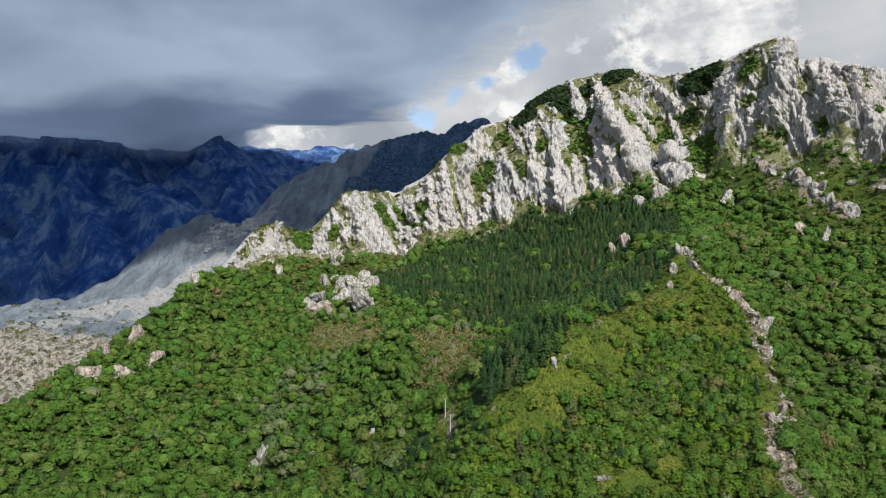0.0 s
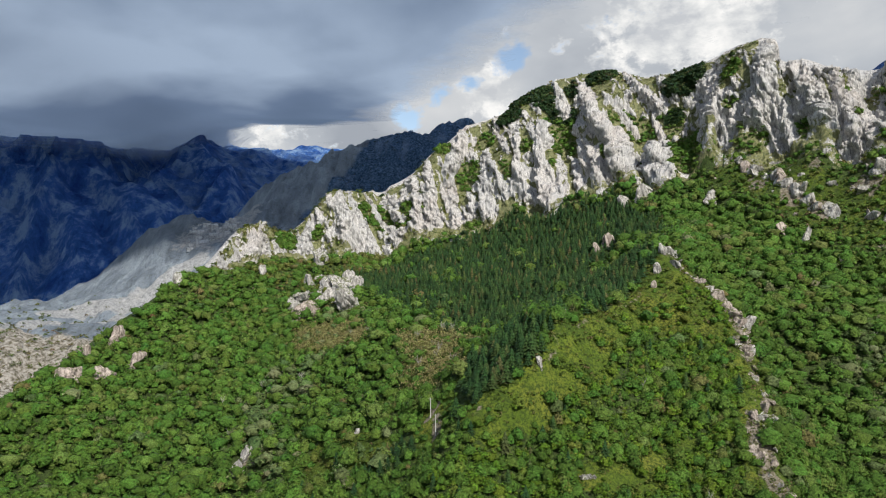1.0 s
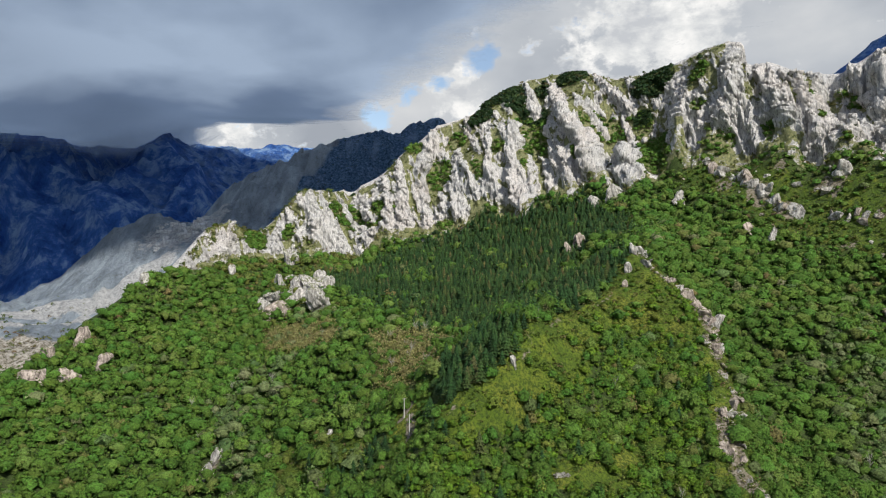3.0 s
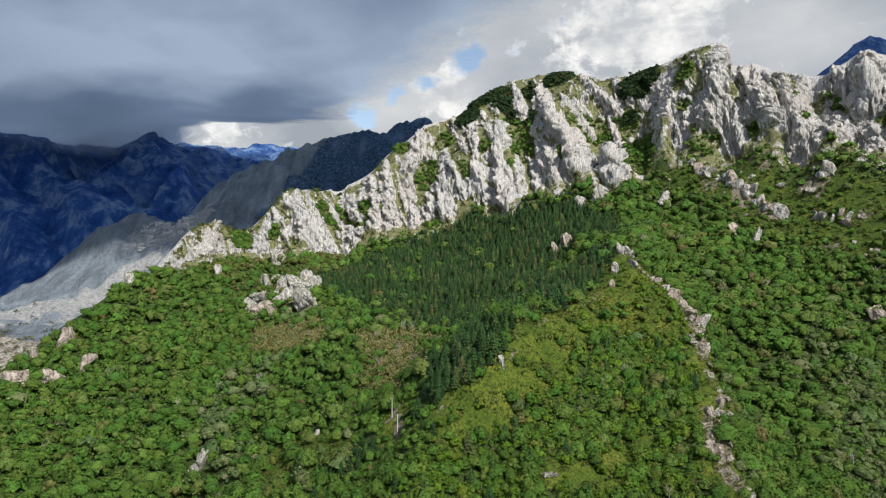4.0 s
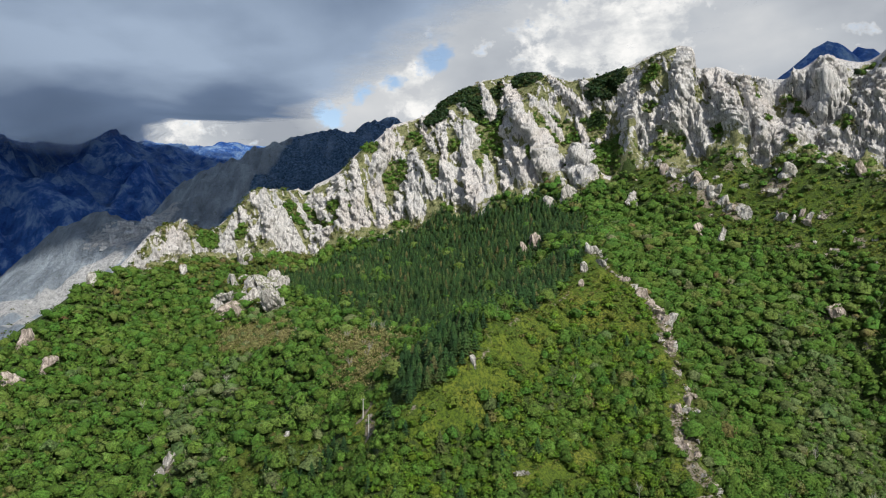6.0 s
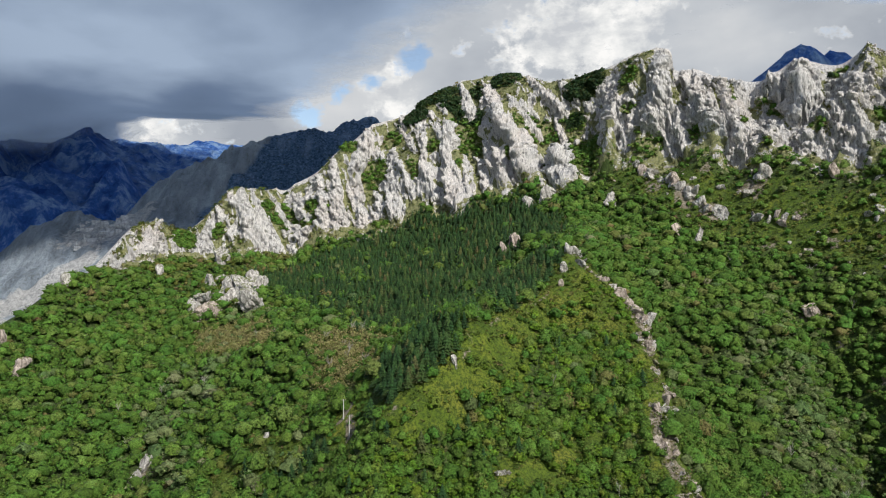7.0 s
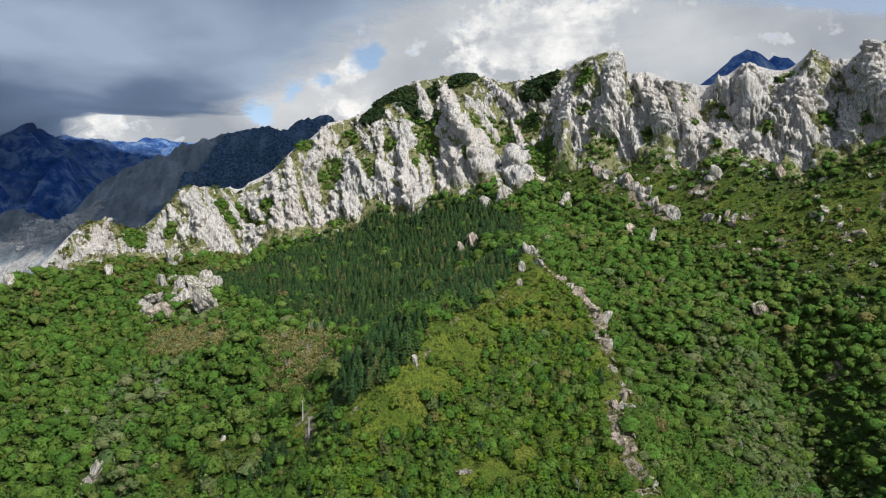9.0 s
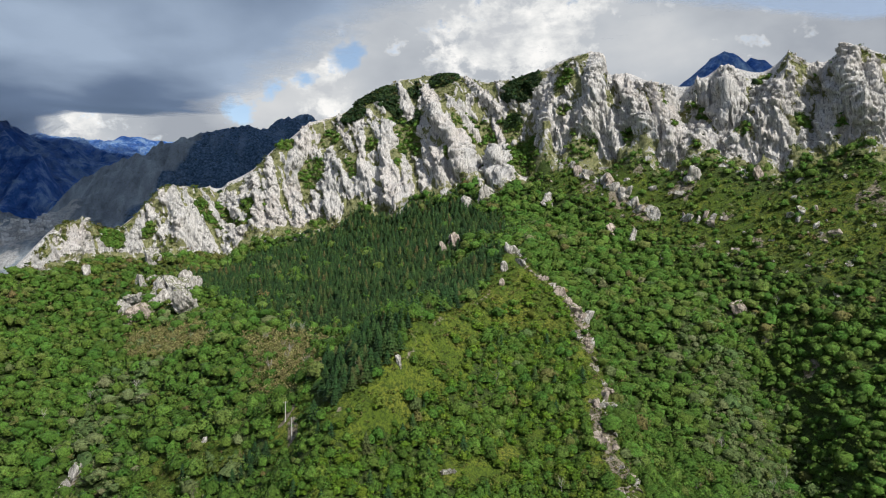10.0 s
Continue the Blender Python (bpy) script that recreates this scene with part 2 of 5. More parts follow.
BUTTRESSES = [
    [(115, 730, 376), (118, 701, 340), (123, 667, 304), (126, 634, 277)],
    [(161, 707, 390), (167, 675, 358), (174, 653, 336), (181, 630, 316)],
    [(146, 676, 326), (145, 658, 306)],
    [(200, 631, 340), (206, 610, 320), (208, 578, 293)],
    [(10, 765, 347), (-14, 757, 319), (-16, 727, 279)],
    [(68, 723, 332), (80, 702, 308), (86, 683, 287)],
    [(-100, 756, 304), (-82, 732, 270), (-66, 714, 242)],
    [(-175, 690, 255), (-175, 671, 234)],
    [(249, 616, 386), (240, 606, 360), (235, 600, 342)],
    [(280, 609, 411), (263, 599, 373), (256, 587, 345)],
    [(293, 592, 406), (299, 573, 380), (301, 549, 349), (298, 532, 323)],
    [(322, 571, 389), (322, 536, 348), (318, 509, 312)],
    [(333, 517, 343), (336, 498, 322), (336, 481, 304)],
    [(368, 528, 391), (363, 497, 352), (359, 472, 317)],
    [(400, 494, 398), (381, 481, 358), (374, 460, 324)],
    [(424, 462, 395), (410, 444, 356), (404, 423, 323)],
]
CLEFTS = [
    [(147, 749, 388), (133, 733, 357), (142, 693, 312)],
    [(204, 685, 357), (195, 663, 319)],
    [(245, 663, 377), (242, 647, 348)],
    [(300, 622, 402), (303, 599, 363), (302, 588, 345)],
    [(52, 770, 356), (39, 755, 324), (44, 740, 306)],
    [(-51, 782, 303), (-41, 756, 271)],
    [(348, 587, 389), (346, 544, 331)],
    [(367, 568, 390), (366, 522, 333)],
    [(408, 538, 396), (390, 515, 356)],
    [(431, 498, 392), (410, 472, 332)],
]
NEAR_LINES = (*BUTTRESSES, *CLEFTS, CREST_WEST, CREST_EAST, FOOT_WEST, FOOT_EAST, APRON, SPUR, RIB, FACET, FACETR, FACETL, HOLLOW, BOWL, KNOB, WOOD1, WOOD2, WOOD3, WOOD4,
    LEFT, RAV, SHOULDER, GULLY, EAST, EAST2)
FAR_LINES = (QUARRY_RIDGE, DARK_RIDGE, LOWQ_RIDGE, FAR_RIDGE, PYR_RIDGE, PYR2_RIDGE, BACK_SLOPE, BACK_VALLEY, WEST_VALLEY, WEST_BED, QUARRY_FOOT,
    DARK_FOOT, FAR_FOOT, FAR_SPUR, FAR_BACK, PYR_FOOT, PYR_BACK, PYR_SPUR, VALLEY, DEEP_VALLEY)


def thread(points, step):
    """Points along a line, at most a step apart."""
    out = []
    for a, b in zip(points[:-1], points[1:]):
        a, b = np.array(a, float), np.array(b, float)
        n = max(1, int(np.hypot(*(b - a)[:2]) / step))
        out += [a + (b - a) * i / n for i in range(n)]
    return out + [np.array(points[-1], float)]


def relief():
    """Weights of the surface that is drawn over all ridge, foot and valley lines."""
    pts = []
    for line in NEAR_LINES:
        pts += thread(line, 16)
    for line in FAR_LINES:
        pts += thread(line, 60)
    pts = np.array(pts)
    keep = {}
    for q in pts:
        keep.setdefault((round(q[0] / 5), round(q[1] / 5)), q)
    pts = np.array(list(keep.values()))
    n = len(pts)
    d = np.hypot(pts[:, None, 0] - pts[None, :, 0], pts[:, None, 1] - pts[None, :, 1])
    m = np.zeros((n + 1, n + 1))
    m[:n, :n] = d - np.eye(n) * 0.3
    m[n, :n] = m[:n, n] = 1
    w = np.linalg.solve(m, np.append(pts[:, 2], 0))
    return pts, w


RELIEF_PTS, RELIEF_W = relief()


def land(x, y):
    """Height of the bare, smooth land."""
    x, y = np.asarray(x, np.float32), np.asarray(y, np.float32)
    out = np.empty(x.size, np.float32)
    fx, fy = x.ravel(), y.ravel()
    px, py, w = (v.astype(np.float32) for v in (RELIEF_PTS[:, 0], RELIEF_PTS[:, 1], RELIEF_W[:-1]))
    for i in range(0, x.size, 20000):
        s = slice(i, i + 20000)
        out[s] = np.sqrt((fx[s, None] - px) ** 2 + (fy[s, None] - py) ** 2) @ w + RELIEF_W[-1]
    return out.reshape(x.shape)


def inside(x, y, poly):
    """How far a place lies inside an outline: metres, minus outside."""
    hit = np.zeros(np.shape(x), bool)
    near = np.full(np.shape(x), 1e9)
    for (ax, ay), (bx, by) in zip(poly, poly[1:] + poly[:1]):
        cross = (ay > y) != (by > y)
        with np.errstate(divide="ignore", invalid="ignore"):
            hit ^= cross & (x < (bx - ax) * (y - ay) / (by - ay + 1e-9) + ax)
        t = np.clip(((x - ax) * (bx - ax) + (y - ay) * (by - ay)) / ((bx - ax) ** 2 + (by - ay) ** 2 + 1e-9), 0, 1)
        near = np.minimum(near, np.hypot(x - ax - t * (bx - ax), y - ay - t * (by - ay)))
    return np.where(hit, near, -near)


def off_line(x, y, line):
    d = np.full(np.shape(x), 1e9)
    for (ax, ay, *_), (bx, by, *_) in zip(line[:-1], line[1:]):
        t = np.clip(((x - ax) * (bx - ax) + (y - ay) * (by - ay)) / ((bx - ax) ** 2 + (by - ay) ** 2), 0, 1)
        d = np.minimum(d, np.hypot(x - ax - t * (bx - ax), y - ay - t * (by - ay)))
    return d


def smooth(v, a, b):
    t = np.clip((v - a) / (b - a), 0, 1)
    return t * t * (3 - 2 * t)


def axis(*spans):
    """Grid coordinates from (start, step) to the next span's start."""
    out = []
    for (a, step), (b, _) in zip(spans[:-1], spans[1:]):
        n = max(1, round((b - a) / step))
        out += [a + (b - a) * i / n for i in range(n)]
    return np.array(out + [spans[-1][0]])


CLIFF_AREA = [p[:2] for p in CREST_WEST[5:] + CREST_EAST] + [p[:2] for p in (FOOT_WEST + FOOT_EAST)[::-1]]
QUARRY_AREA = [(-700, 760), (-640, 420), (-330, 420), (-315, 560), (-250, 640), (-205, 690), (-170, 740), (-110, 785), (-20, 792), (80, 812), (150, 822), (240, 770), (330, 640), (420, 520), (700, 600), (700, 1420), (-700, 1420), (-800, 900)]


def shape_of(gx, gy):
    """The land with its crags, gullies and humps: places, the share of bare rock and the rise of the smooth land."""
    z = land(gx, gy)
    deep = inside(gx, gy, CLIFF_AREA)
    cliff = smooth(deep + 6 * rough_noise(gx / 22, gy / 22, z / 40, 3), -7, 3) * (gy < 900)
    quarry = smooth(inside(gx, gy, QUARRY_AREA), -15, 20)
    far = smooth(np.hypot(gx, gy), 1350, 1700)
    up = (-30 * smooth(deep, -5, 8) - 5 * smooth(deep, -17, -6)) * (gy < 900)
    up = np.minimum(up, -9 * smooth(off_line(gx, gy, CREST_WEST[6:] + CREST_EAST), 40, 26) * (deep < 1) * (gy > 300) * (z > 300))
    q = 0.6 * ridged((gx + 0.45 * gy) / 105, (gy - 0.3 * gx) / 330, 0 * z, 2) + 0.4 * ridged((gx + 0.7 * gy) / 36, gy / 70, z / 200, 3, 0.55)
    fc, nc = cells((gx + 0.3 * gy) / 24, gy / 48, z / 50)
    up = up + quarry * (1 - cliff) * (7 * (0.5 - fc) + 3 * nc + 3.0 * rough_noise(gx / 11, gy / 16, z / 20, 2))
    up = up + quarry * (1 - cliff) * 52 * (q - 0.68) * (0.3 + 0.7 * smooth(gy + 0.4 * gx, 860, 1000))
    bend = 70 * rough_noise(gx / 300, gy / 300, 0 * z, 3)
    side, out = np.arctan2(gx, np.maximum(gy, 1)) * 2300, np.hypot(gx, gy)
    g = 0.50 * ridged((side + 0.35 * out + bend) / 300, out / 1500, 0 * z, 1) + 0.30 * ridged((side - 0.3 * out + bend) / 120, out / 500, 0 * z + 3, 2) + 0.20 * ridged((side + 0.5 * out) / 48, out / 170, 0 * z + 5, 2)
    calm = 0.12 + 0.88 * smooth(off_line(gx, gy, FAR_RIDGE), 20, 260)
    up = up + far * 230 * (g - 0.62) * calm * (1 - 0.4 * smooth(gx, -900, -650)) * smooth(z, 40, 260) * (1 - 0.85 * smooth(gx, 200, 700))
    hill = (1 - cliff) * (1 - far) * (1 - quarry)
    up = up + hill * (4.2 * rough_noise(gx / 46, gy / 38, 0 * z, 4) + 1.2 * rough_noise(gx / 7, gy / 7, 0 * z, 2))
    scree = far * smooth(g + 0.10 * rough_noise(gx / 120, gy / 120, 0 * z + 4, 3), 0.52, 0.36) + (1 - far) * quarry * (1 - smooth(gx + 186 - 0.43 * (gy - 993) + 30 * rough_noise(gx / 60, gy / 60, 0 * z, 3), -10, 25) * (gy > 900))
    return gx, gy, z + up, cliff, quarry, far, scree



GX = axis((-5000, 150), (-2100, 15), (-640, 5), (-262, 3.8), (470, 9), (640, 40), (900, 14), (1350, 40), (1700, 150), (5000, 1))
GY = axis((-5000, 200), (-200, 20), (130, 3.8), (560, 4), (830, 5), (1400, 15), (3250, 120), (5000, 1))
MX, MY = np.meshgrid(GX, GY)
LX, LY, LZ, CLIFF, QUARRY, FAR, SCREE = shape_of(MX, MY)


def ground_z(x, y):
    """Height of the built land over a place in the plan (for what stands on it outside the crags)."""
    i = np.clip(np.searchsorted(GX, x) - 1, 0, len(GX) - 2)
    j = np.clip(np.searchsorted(GY, y) - 1, 0, len(GY) - 2)
    u = (x - GX[i]) / (GX[i + 1] - GX[i])
    v = (y - GY[j]) / (GY[j + 1] - GY[j])
    return (1 - v) * ((1 - u) * LZ[j, i] + u * LZ[j, i + 1]) + v * ((1 - u) * LZ[j + 1, i] + u * LZ[j + 1, i + 1])


def field_at(field, x, y):
    i = np.clip(np.searchsorted(GX, x), 0, len(GX) - 1)
    j = np.clip(np.searchsorted(GY, y), 0, len(GY) - 1)
    return field[j, i]


# Blades and buttresses of the ridge: tip, foot and half width.
BLADES_WEST = [
    ((-96, 764, 309), (-76, 722, 238), 13), ((-119, 743, 275), (-128, 723, 241), 10), ((-84, 770, 308), (-55, 728, 241), 7),
    ((-69, 775, 308), (-46, 752, 270), 6), ((-43, 774, 310), (-32, 741, 281), 8), ((-59, 736, 258), (-52, 726, 240), 3.5),
    ((-46, 736, 251), (-39, 705, 237), 3), ((-162, 721, 271), (-168, 679, 236), 12), ((-15, 772, 325), (-10, 715, 263), 8),
    ((-2, 770, 340), (4, 717, 269), 10), ((39, 780, 376), (24, 752, 335), 11), ((23, 759, 330), (26, 711, 270), 8),
    ((63, 754, 348), (73, 713, 308), 5)]
BLADES_MIDDLE = [
    ((52, 739, 316), (60, 699, 271), 10), ((70, 770, 374), (79, 742, 352), 5), ((95, 760, 380), (86, 712, 331), 5),
    ((114, 748, 382), (118, 717, 353), 8), ((106, 725, 357), (114, 655, 277), 15), ((87, 709, 328), (94, 683, 295), 11),
    ((129, 663, 301), (122, 637, 276), 6), ((140, 798, 430), (141, 753, 390), 9), ((164, 785, 430), (164, 742, 401), 9),
    ((165, 743, 400), (176, 629, 306), 18), ((154, 678, 346), (154, 646, 297), 13), ((143, 714, 335), (141, 659, 299), 8),
    ((208, 675, 346), (193, 592, 291), 16), ((203, 747, 429), (217, 693, 386), 11)]
BLADES_EAST = [
    ((177, 726, 402), (195, 692, 362), 7), ((216, 692, 377), (217, 666, 348), 6), ((258, 652, 398), (236, 600, 338), 8),
    ((249, 606, 353), (246, 585, 319), 6), ((295, 626, 429), (269, 588, 361), 14), ((310, 612, 415), (304, 543, 330), 14),
    ((272, 598, 380), (289, 555, 323), 9), ((335, 601, 402), (317, 526, 319), 9), ((292, 543, 327), (289, 528, 310), 6),
    ((315, 530, 314), (303, 492, 286), 8), ((355, 547, 357), (331, 483, 303), 9), ((380, 545, 402), (366, 527, 355), 14),
    ((366, 568, 395), (366, 546, 364), 8), ((365, 527, 350), (356, 503, 329), 5)]
BLADES_FAR_EAST = [
    ((340, 582, 395), (320, 499, 309), 6), ((432, 473, 404), (412, 436, 342), 15), ((378, 481, 355), (378, 470, 326), 7),
    ((420, 488, 368), (397, 447, 319), 9), ((434, 448, 386), (415, 425, 328), 12), ((364, 471, 313), (357, 458, 294), 6),
    ((389, 524, 377), (371, 490, 338), 6)]
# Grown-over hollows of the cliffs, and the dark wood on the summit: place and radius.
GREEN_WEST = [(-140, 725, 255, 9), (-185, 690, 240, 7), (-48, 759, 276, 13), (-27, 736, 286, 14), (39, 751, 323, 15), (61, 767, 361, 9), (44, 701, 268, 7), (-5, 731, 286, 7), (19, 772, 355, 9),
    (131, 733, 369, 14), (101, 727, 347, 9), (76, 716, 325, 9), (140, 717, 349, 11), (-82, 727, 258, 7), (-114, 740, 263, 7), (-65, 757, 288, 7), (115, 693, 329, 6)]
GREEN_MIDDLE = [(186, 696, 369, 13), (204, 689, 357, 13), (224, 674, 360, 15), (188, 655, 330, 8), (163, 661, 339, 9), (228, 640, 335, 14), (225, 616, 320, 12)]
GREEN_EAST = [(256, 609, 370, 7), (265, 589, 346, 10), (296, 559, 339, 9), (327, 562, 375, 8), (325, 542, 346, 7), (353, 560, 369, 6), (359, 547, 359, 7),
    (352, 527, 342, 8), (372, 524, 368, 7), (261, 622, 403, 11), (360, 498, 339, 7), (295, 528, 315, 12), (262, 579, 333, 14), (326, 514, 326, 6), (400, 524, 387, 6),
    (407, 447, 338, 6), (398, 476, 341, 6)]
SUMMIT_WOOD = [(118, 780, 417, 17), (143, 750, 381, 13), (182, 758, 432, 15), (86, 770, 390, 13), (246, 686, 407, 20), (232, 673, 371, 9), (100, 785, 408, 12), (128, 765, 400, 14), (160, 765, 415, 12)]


def in_hollows(x, y, z, spots):
    out = np.zeros(np.shape(x))
    for a, b, c, rad in spots:
        out = np.maximum(out, smooth(np.sqrt((x - a) ** 2 + (y - b) ** 2 + (z - c) ** 2), 1.35 * rad, 0.55 * rad))
    return out


def blade_relief(turn, z, low, high, reach, hollow):
    """How far pointed rock blades stand out of the face, how much of it the large and all blades cover."""
    r = np.random.RandomState(18)
    kinds = [(math.atan2(a[0], a[1]), a[2], math.atan2(b[0], b[1]), b[2], w, True) for a, b, w in BLADES_WEST + BLADES_MIDDLE + BLADES_EAST + BLADES_FAR_EAST]
    for i in range(1500):
        k = r.randint(20, len(turn) - 20)
        w = r.uniform(0.8, 2.4) if i > 300 else r.uniform(2.6, 7.5)
        top = low[k] + (high[k] - low[k]) * r.uniform(0.08, 1.0)
        tall = w * r.uniform(1.8, 5.5)
        kinds.append((turn[k], top, turn[k] + (0.30 + 0.28 * r.normal()) * tall / reach[k], top - tall, w, False))
    out, named, cover = np.zeros(z.shape), np.zeros(z.shape), np.zeros(z.shape)
    for n, (a1, z1, a0, z0, w, main) in enumerate(kinds):
        far = np.interp(a1, turn, reach)
        i0, i1 = np.searchsorted(turn, [min(a0, a1) - 1.9 * w / far, max(a0, a1) + 1.9 * w / far])
        c = slice(max(i0, 0), max(i1, 1))
        zz, tt = z[:, c], turn[None, c]
        jag = rough_noise(tt * far / (0.42 * w) + n, zz / (2.2 * w), 0 * zz + n, 3)
        t = (z1 + 0.9 * w * jag - zz) / (z1 - z0)
        d = (tt - a1 - (a0 - a1) * np.clip(t, 0, 1.3)) * far + 0.28 * w * rough_noise(zz / (1.3 * w), 0 * zz + n, tt * far / (2 * w), 2)
        wide = w * (0.20 + 0.80 * np.sqrt(np.clip(t, 0, 1)))
        side = np.where(d < 0, -d / (0.8 * wide), d / (1.2 * wide))
        p = np.clip(1 - side ** 1.5, 0, 1) * smooth(t, 0, 0.05) * (1 - smooth(t, 1.0, 1.4))
        if not main:
            p = p * (1 - 0.9 * hollow[:, c])
        out[:, c] = np.maximum(out[:, c], p * w * (0.85 if main else 0.8) * (0.55 + 0.45 * np.clip(t, 0, 1)))
        p = smooth(p, 0.0, 0.30) if main else smooth(p, 0.15, 0.6)
        cover[:, c] = np.maximum(cover[:, c], p)
        if main:
            named[:, c] = np.maximum(named[:, c], p)
    return out, named, cover


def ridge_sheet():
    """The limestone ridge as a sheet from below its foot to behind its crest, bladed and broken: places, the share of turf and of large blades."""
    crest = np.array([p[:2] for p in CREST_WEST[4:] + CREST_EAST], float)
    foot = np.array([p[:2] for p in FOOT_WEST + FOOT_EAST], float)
    # Columns fan out from the camera's start, so the mesh is even in view.
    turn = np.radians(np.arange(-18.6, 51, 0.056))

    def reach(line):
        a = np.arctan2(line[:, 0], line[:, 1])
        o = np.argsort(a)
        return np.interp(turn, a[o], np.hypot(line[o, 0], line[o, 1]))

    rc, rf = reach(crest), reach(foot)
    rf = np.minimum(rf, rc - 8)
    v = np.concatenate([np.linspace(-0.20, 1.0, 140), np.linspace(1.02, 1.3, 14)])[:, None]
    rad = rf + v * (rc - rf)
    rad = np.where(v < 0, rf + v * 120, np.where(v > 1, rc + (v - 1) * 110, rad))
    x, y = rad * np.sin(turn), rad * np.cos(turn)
    z = land(x, y).astype(float)
    # outward direction, across the face
    e = 3.0
    gx, gy = (land(x + e, y) - land(x - e, y)) / (2 * e), (land(x, y + e) - land(x, y - e)) / (2 * e)
    g = np.hypot(gx, gy)
    back = smooth(v, 1.0, 1.12)
    ox, oy = -gx / (g + 0.15) * (1 - back), -gy / (g + 0.15) * (1 - back)
    u = x + 0.42 * z
    warp = 5 * rough_noise(x / 30, y / 30, z / 30, 3)
    f1, n1 = cells((u + warp) / 27, (y + warp) / 27, z / 210)
    f2, n2 = cells((u + 0.6 * warp) / 10 + 5, y / 10, z / 90)
    f3, n3 = cells((u + 0.4 * warp) / 4.2 + 9, y / 4.2, z / 46)
    f4, n4 = cells(u / 1.8 + 3, y / 1.8, z / 30)
    edge = 0.35 * smooth(v, -0.2, -0.1) + 0.65 * smooth(v, -0.08, 0.06)
    row = int(np.argmin(np.abs(v)))
    ragged = rough_noise(x / 14, y / 14, z / 14, 4)
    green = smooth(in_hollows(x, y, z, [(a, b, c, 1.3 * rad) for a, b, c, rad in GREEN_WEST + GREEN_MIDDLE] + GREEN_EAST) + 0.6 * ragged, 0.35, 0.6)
    blade, named, cover = blade_relief(turn, z, z[row], z[139], rc, green)
    rock = np.maximum(cover, smooth(g, 1.5, 3.0))
    out = edge * (1.1 * blade - 1.5 + 2.6 * (0.52 - f1) + 1.2 * n1 + rock * (2.8 * (0.5 - f2) + 1.4 * n2 + 3.2 * (0.5 - f3) + 1.8 * n3 + 2.4 * (0.5 - f4) + 1.6 * n4))
    up = edge * (2.5 * (0.5 - f1) + rock * (2.6 * (0.5 - f2) + 2.6 * (0.5 - f3) + 1.7 * (0.5 - f4)) + 0.20 * blade) - 7 * smooth(-v, 0.12, 0.2)
    x, y, z = x + ox * out, y + oy * out, z + up
    east = smooth(x, 215, 260)
    turf = smooth(0.50 - 0.12 * east - 0.35 * smooth(v, 0.34, 0.12) * smooth(v, 0.0, 0.05) - 0.85 * cover - 0.15 * smooth(g, 1.6, 3.2) + 0.9 * ragged, 0.0, 0.3) * (1 - 0.8 * smooth(v, 0.9, 1.0))
    turf = np.maximum(turf, green * (1 - 0.8 * named))
    turf = turf * (1 - 0.45 * east * smooth(g, 1.8, 3.0))
    turf = np.maximum(turf, smooth(v, 0.04, -0.03) * (0.62 + 0.5 * rough_noise(x / 9, y / 9, z / 9, 3)))
    return x, y, z, np.clip(turf, 0, 1), named, green * (1 - named)


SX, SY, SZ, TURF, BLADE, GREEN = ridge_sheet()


# ---- materials ----
def material(name):
    m = bpy.data.materials.new(name)
    m.use_nodes = True
    n = Nodes(m.node_tree)
    return m, n


def finish(n, color, rough=0.9, normal=None, spec=0.2):
    b = n.add("ShaderNodeBsdfPrincipled", {"Base Color": color, "Roughness": rough, "Specular IOR Level": spec})
    if normal is not None:
        n.t.links.new(normal, b.inputs["Normal"])
    n.add("ShaderNodeOutputMaterial", {"Surface": b.outputs[0]})


def bump(n, height, strength, distance):
    return n.add("ShaderNodeBump", {"Height": height, "Strength": strength, "Distance": distance}).outputs[0]


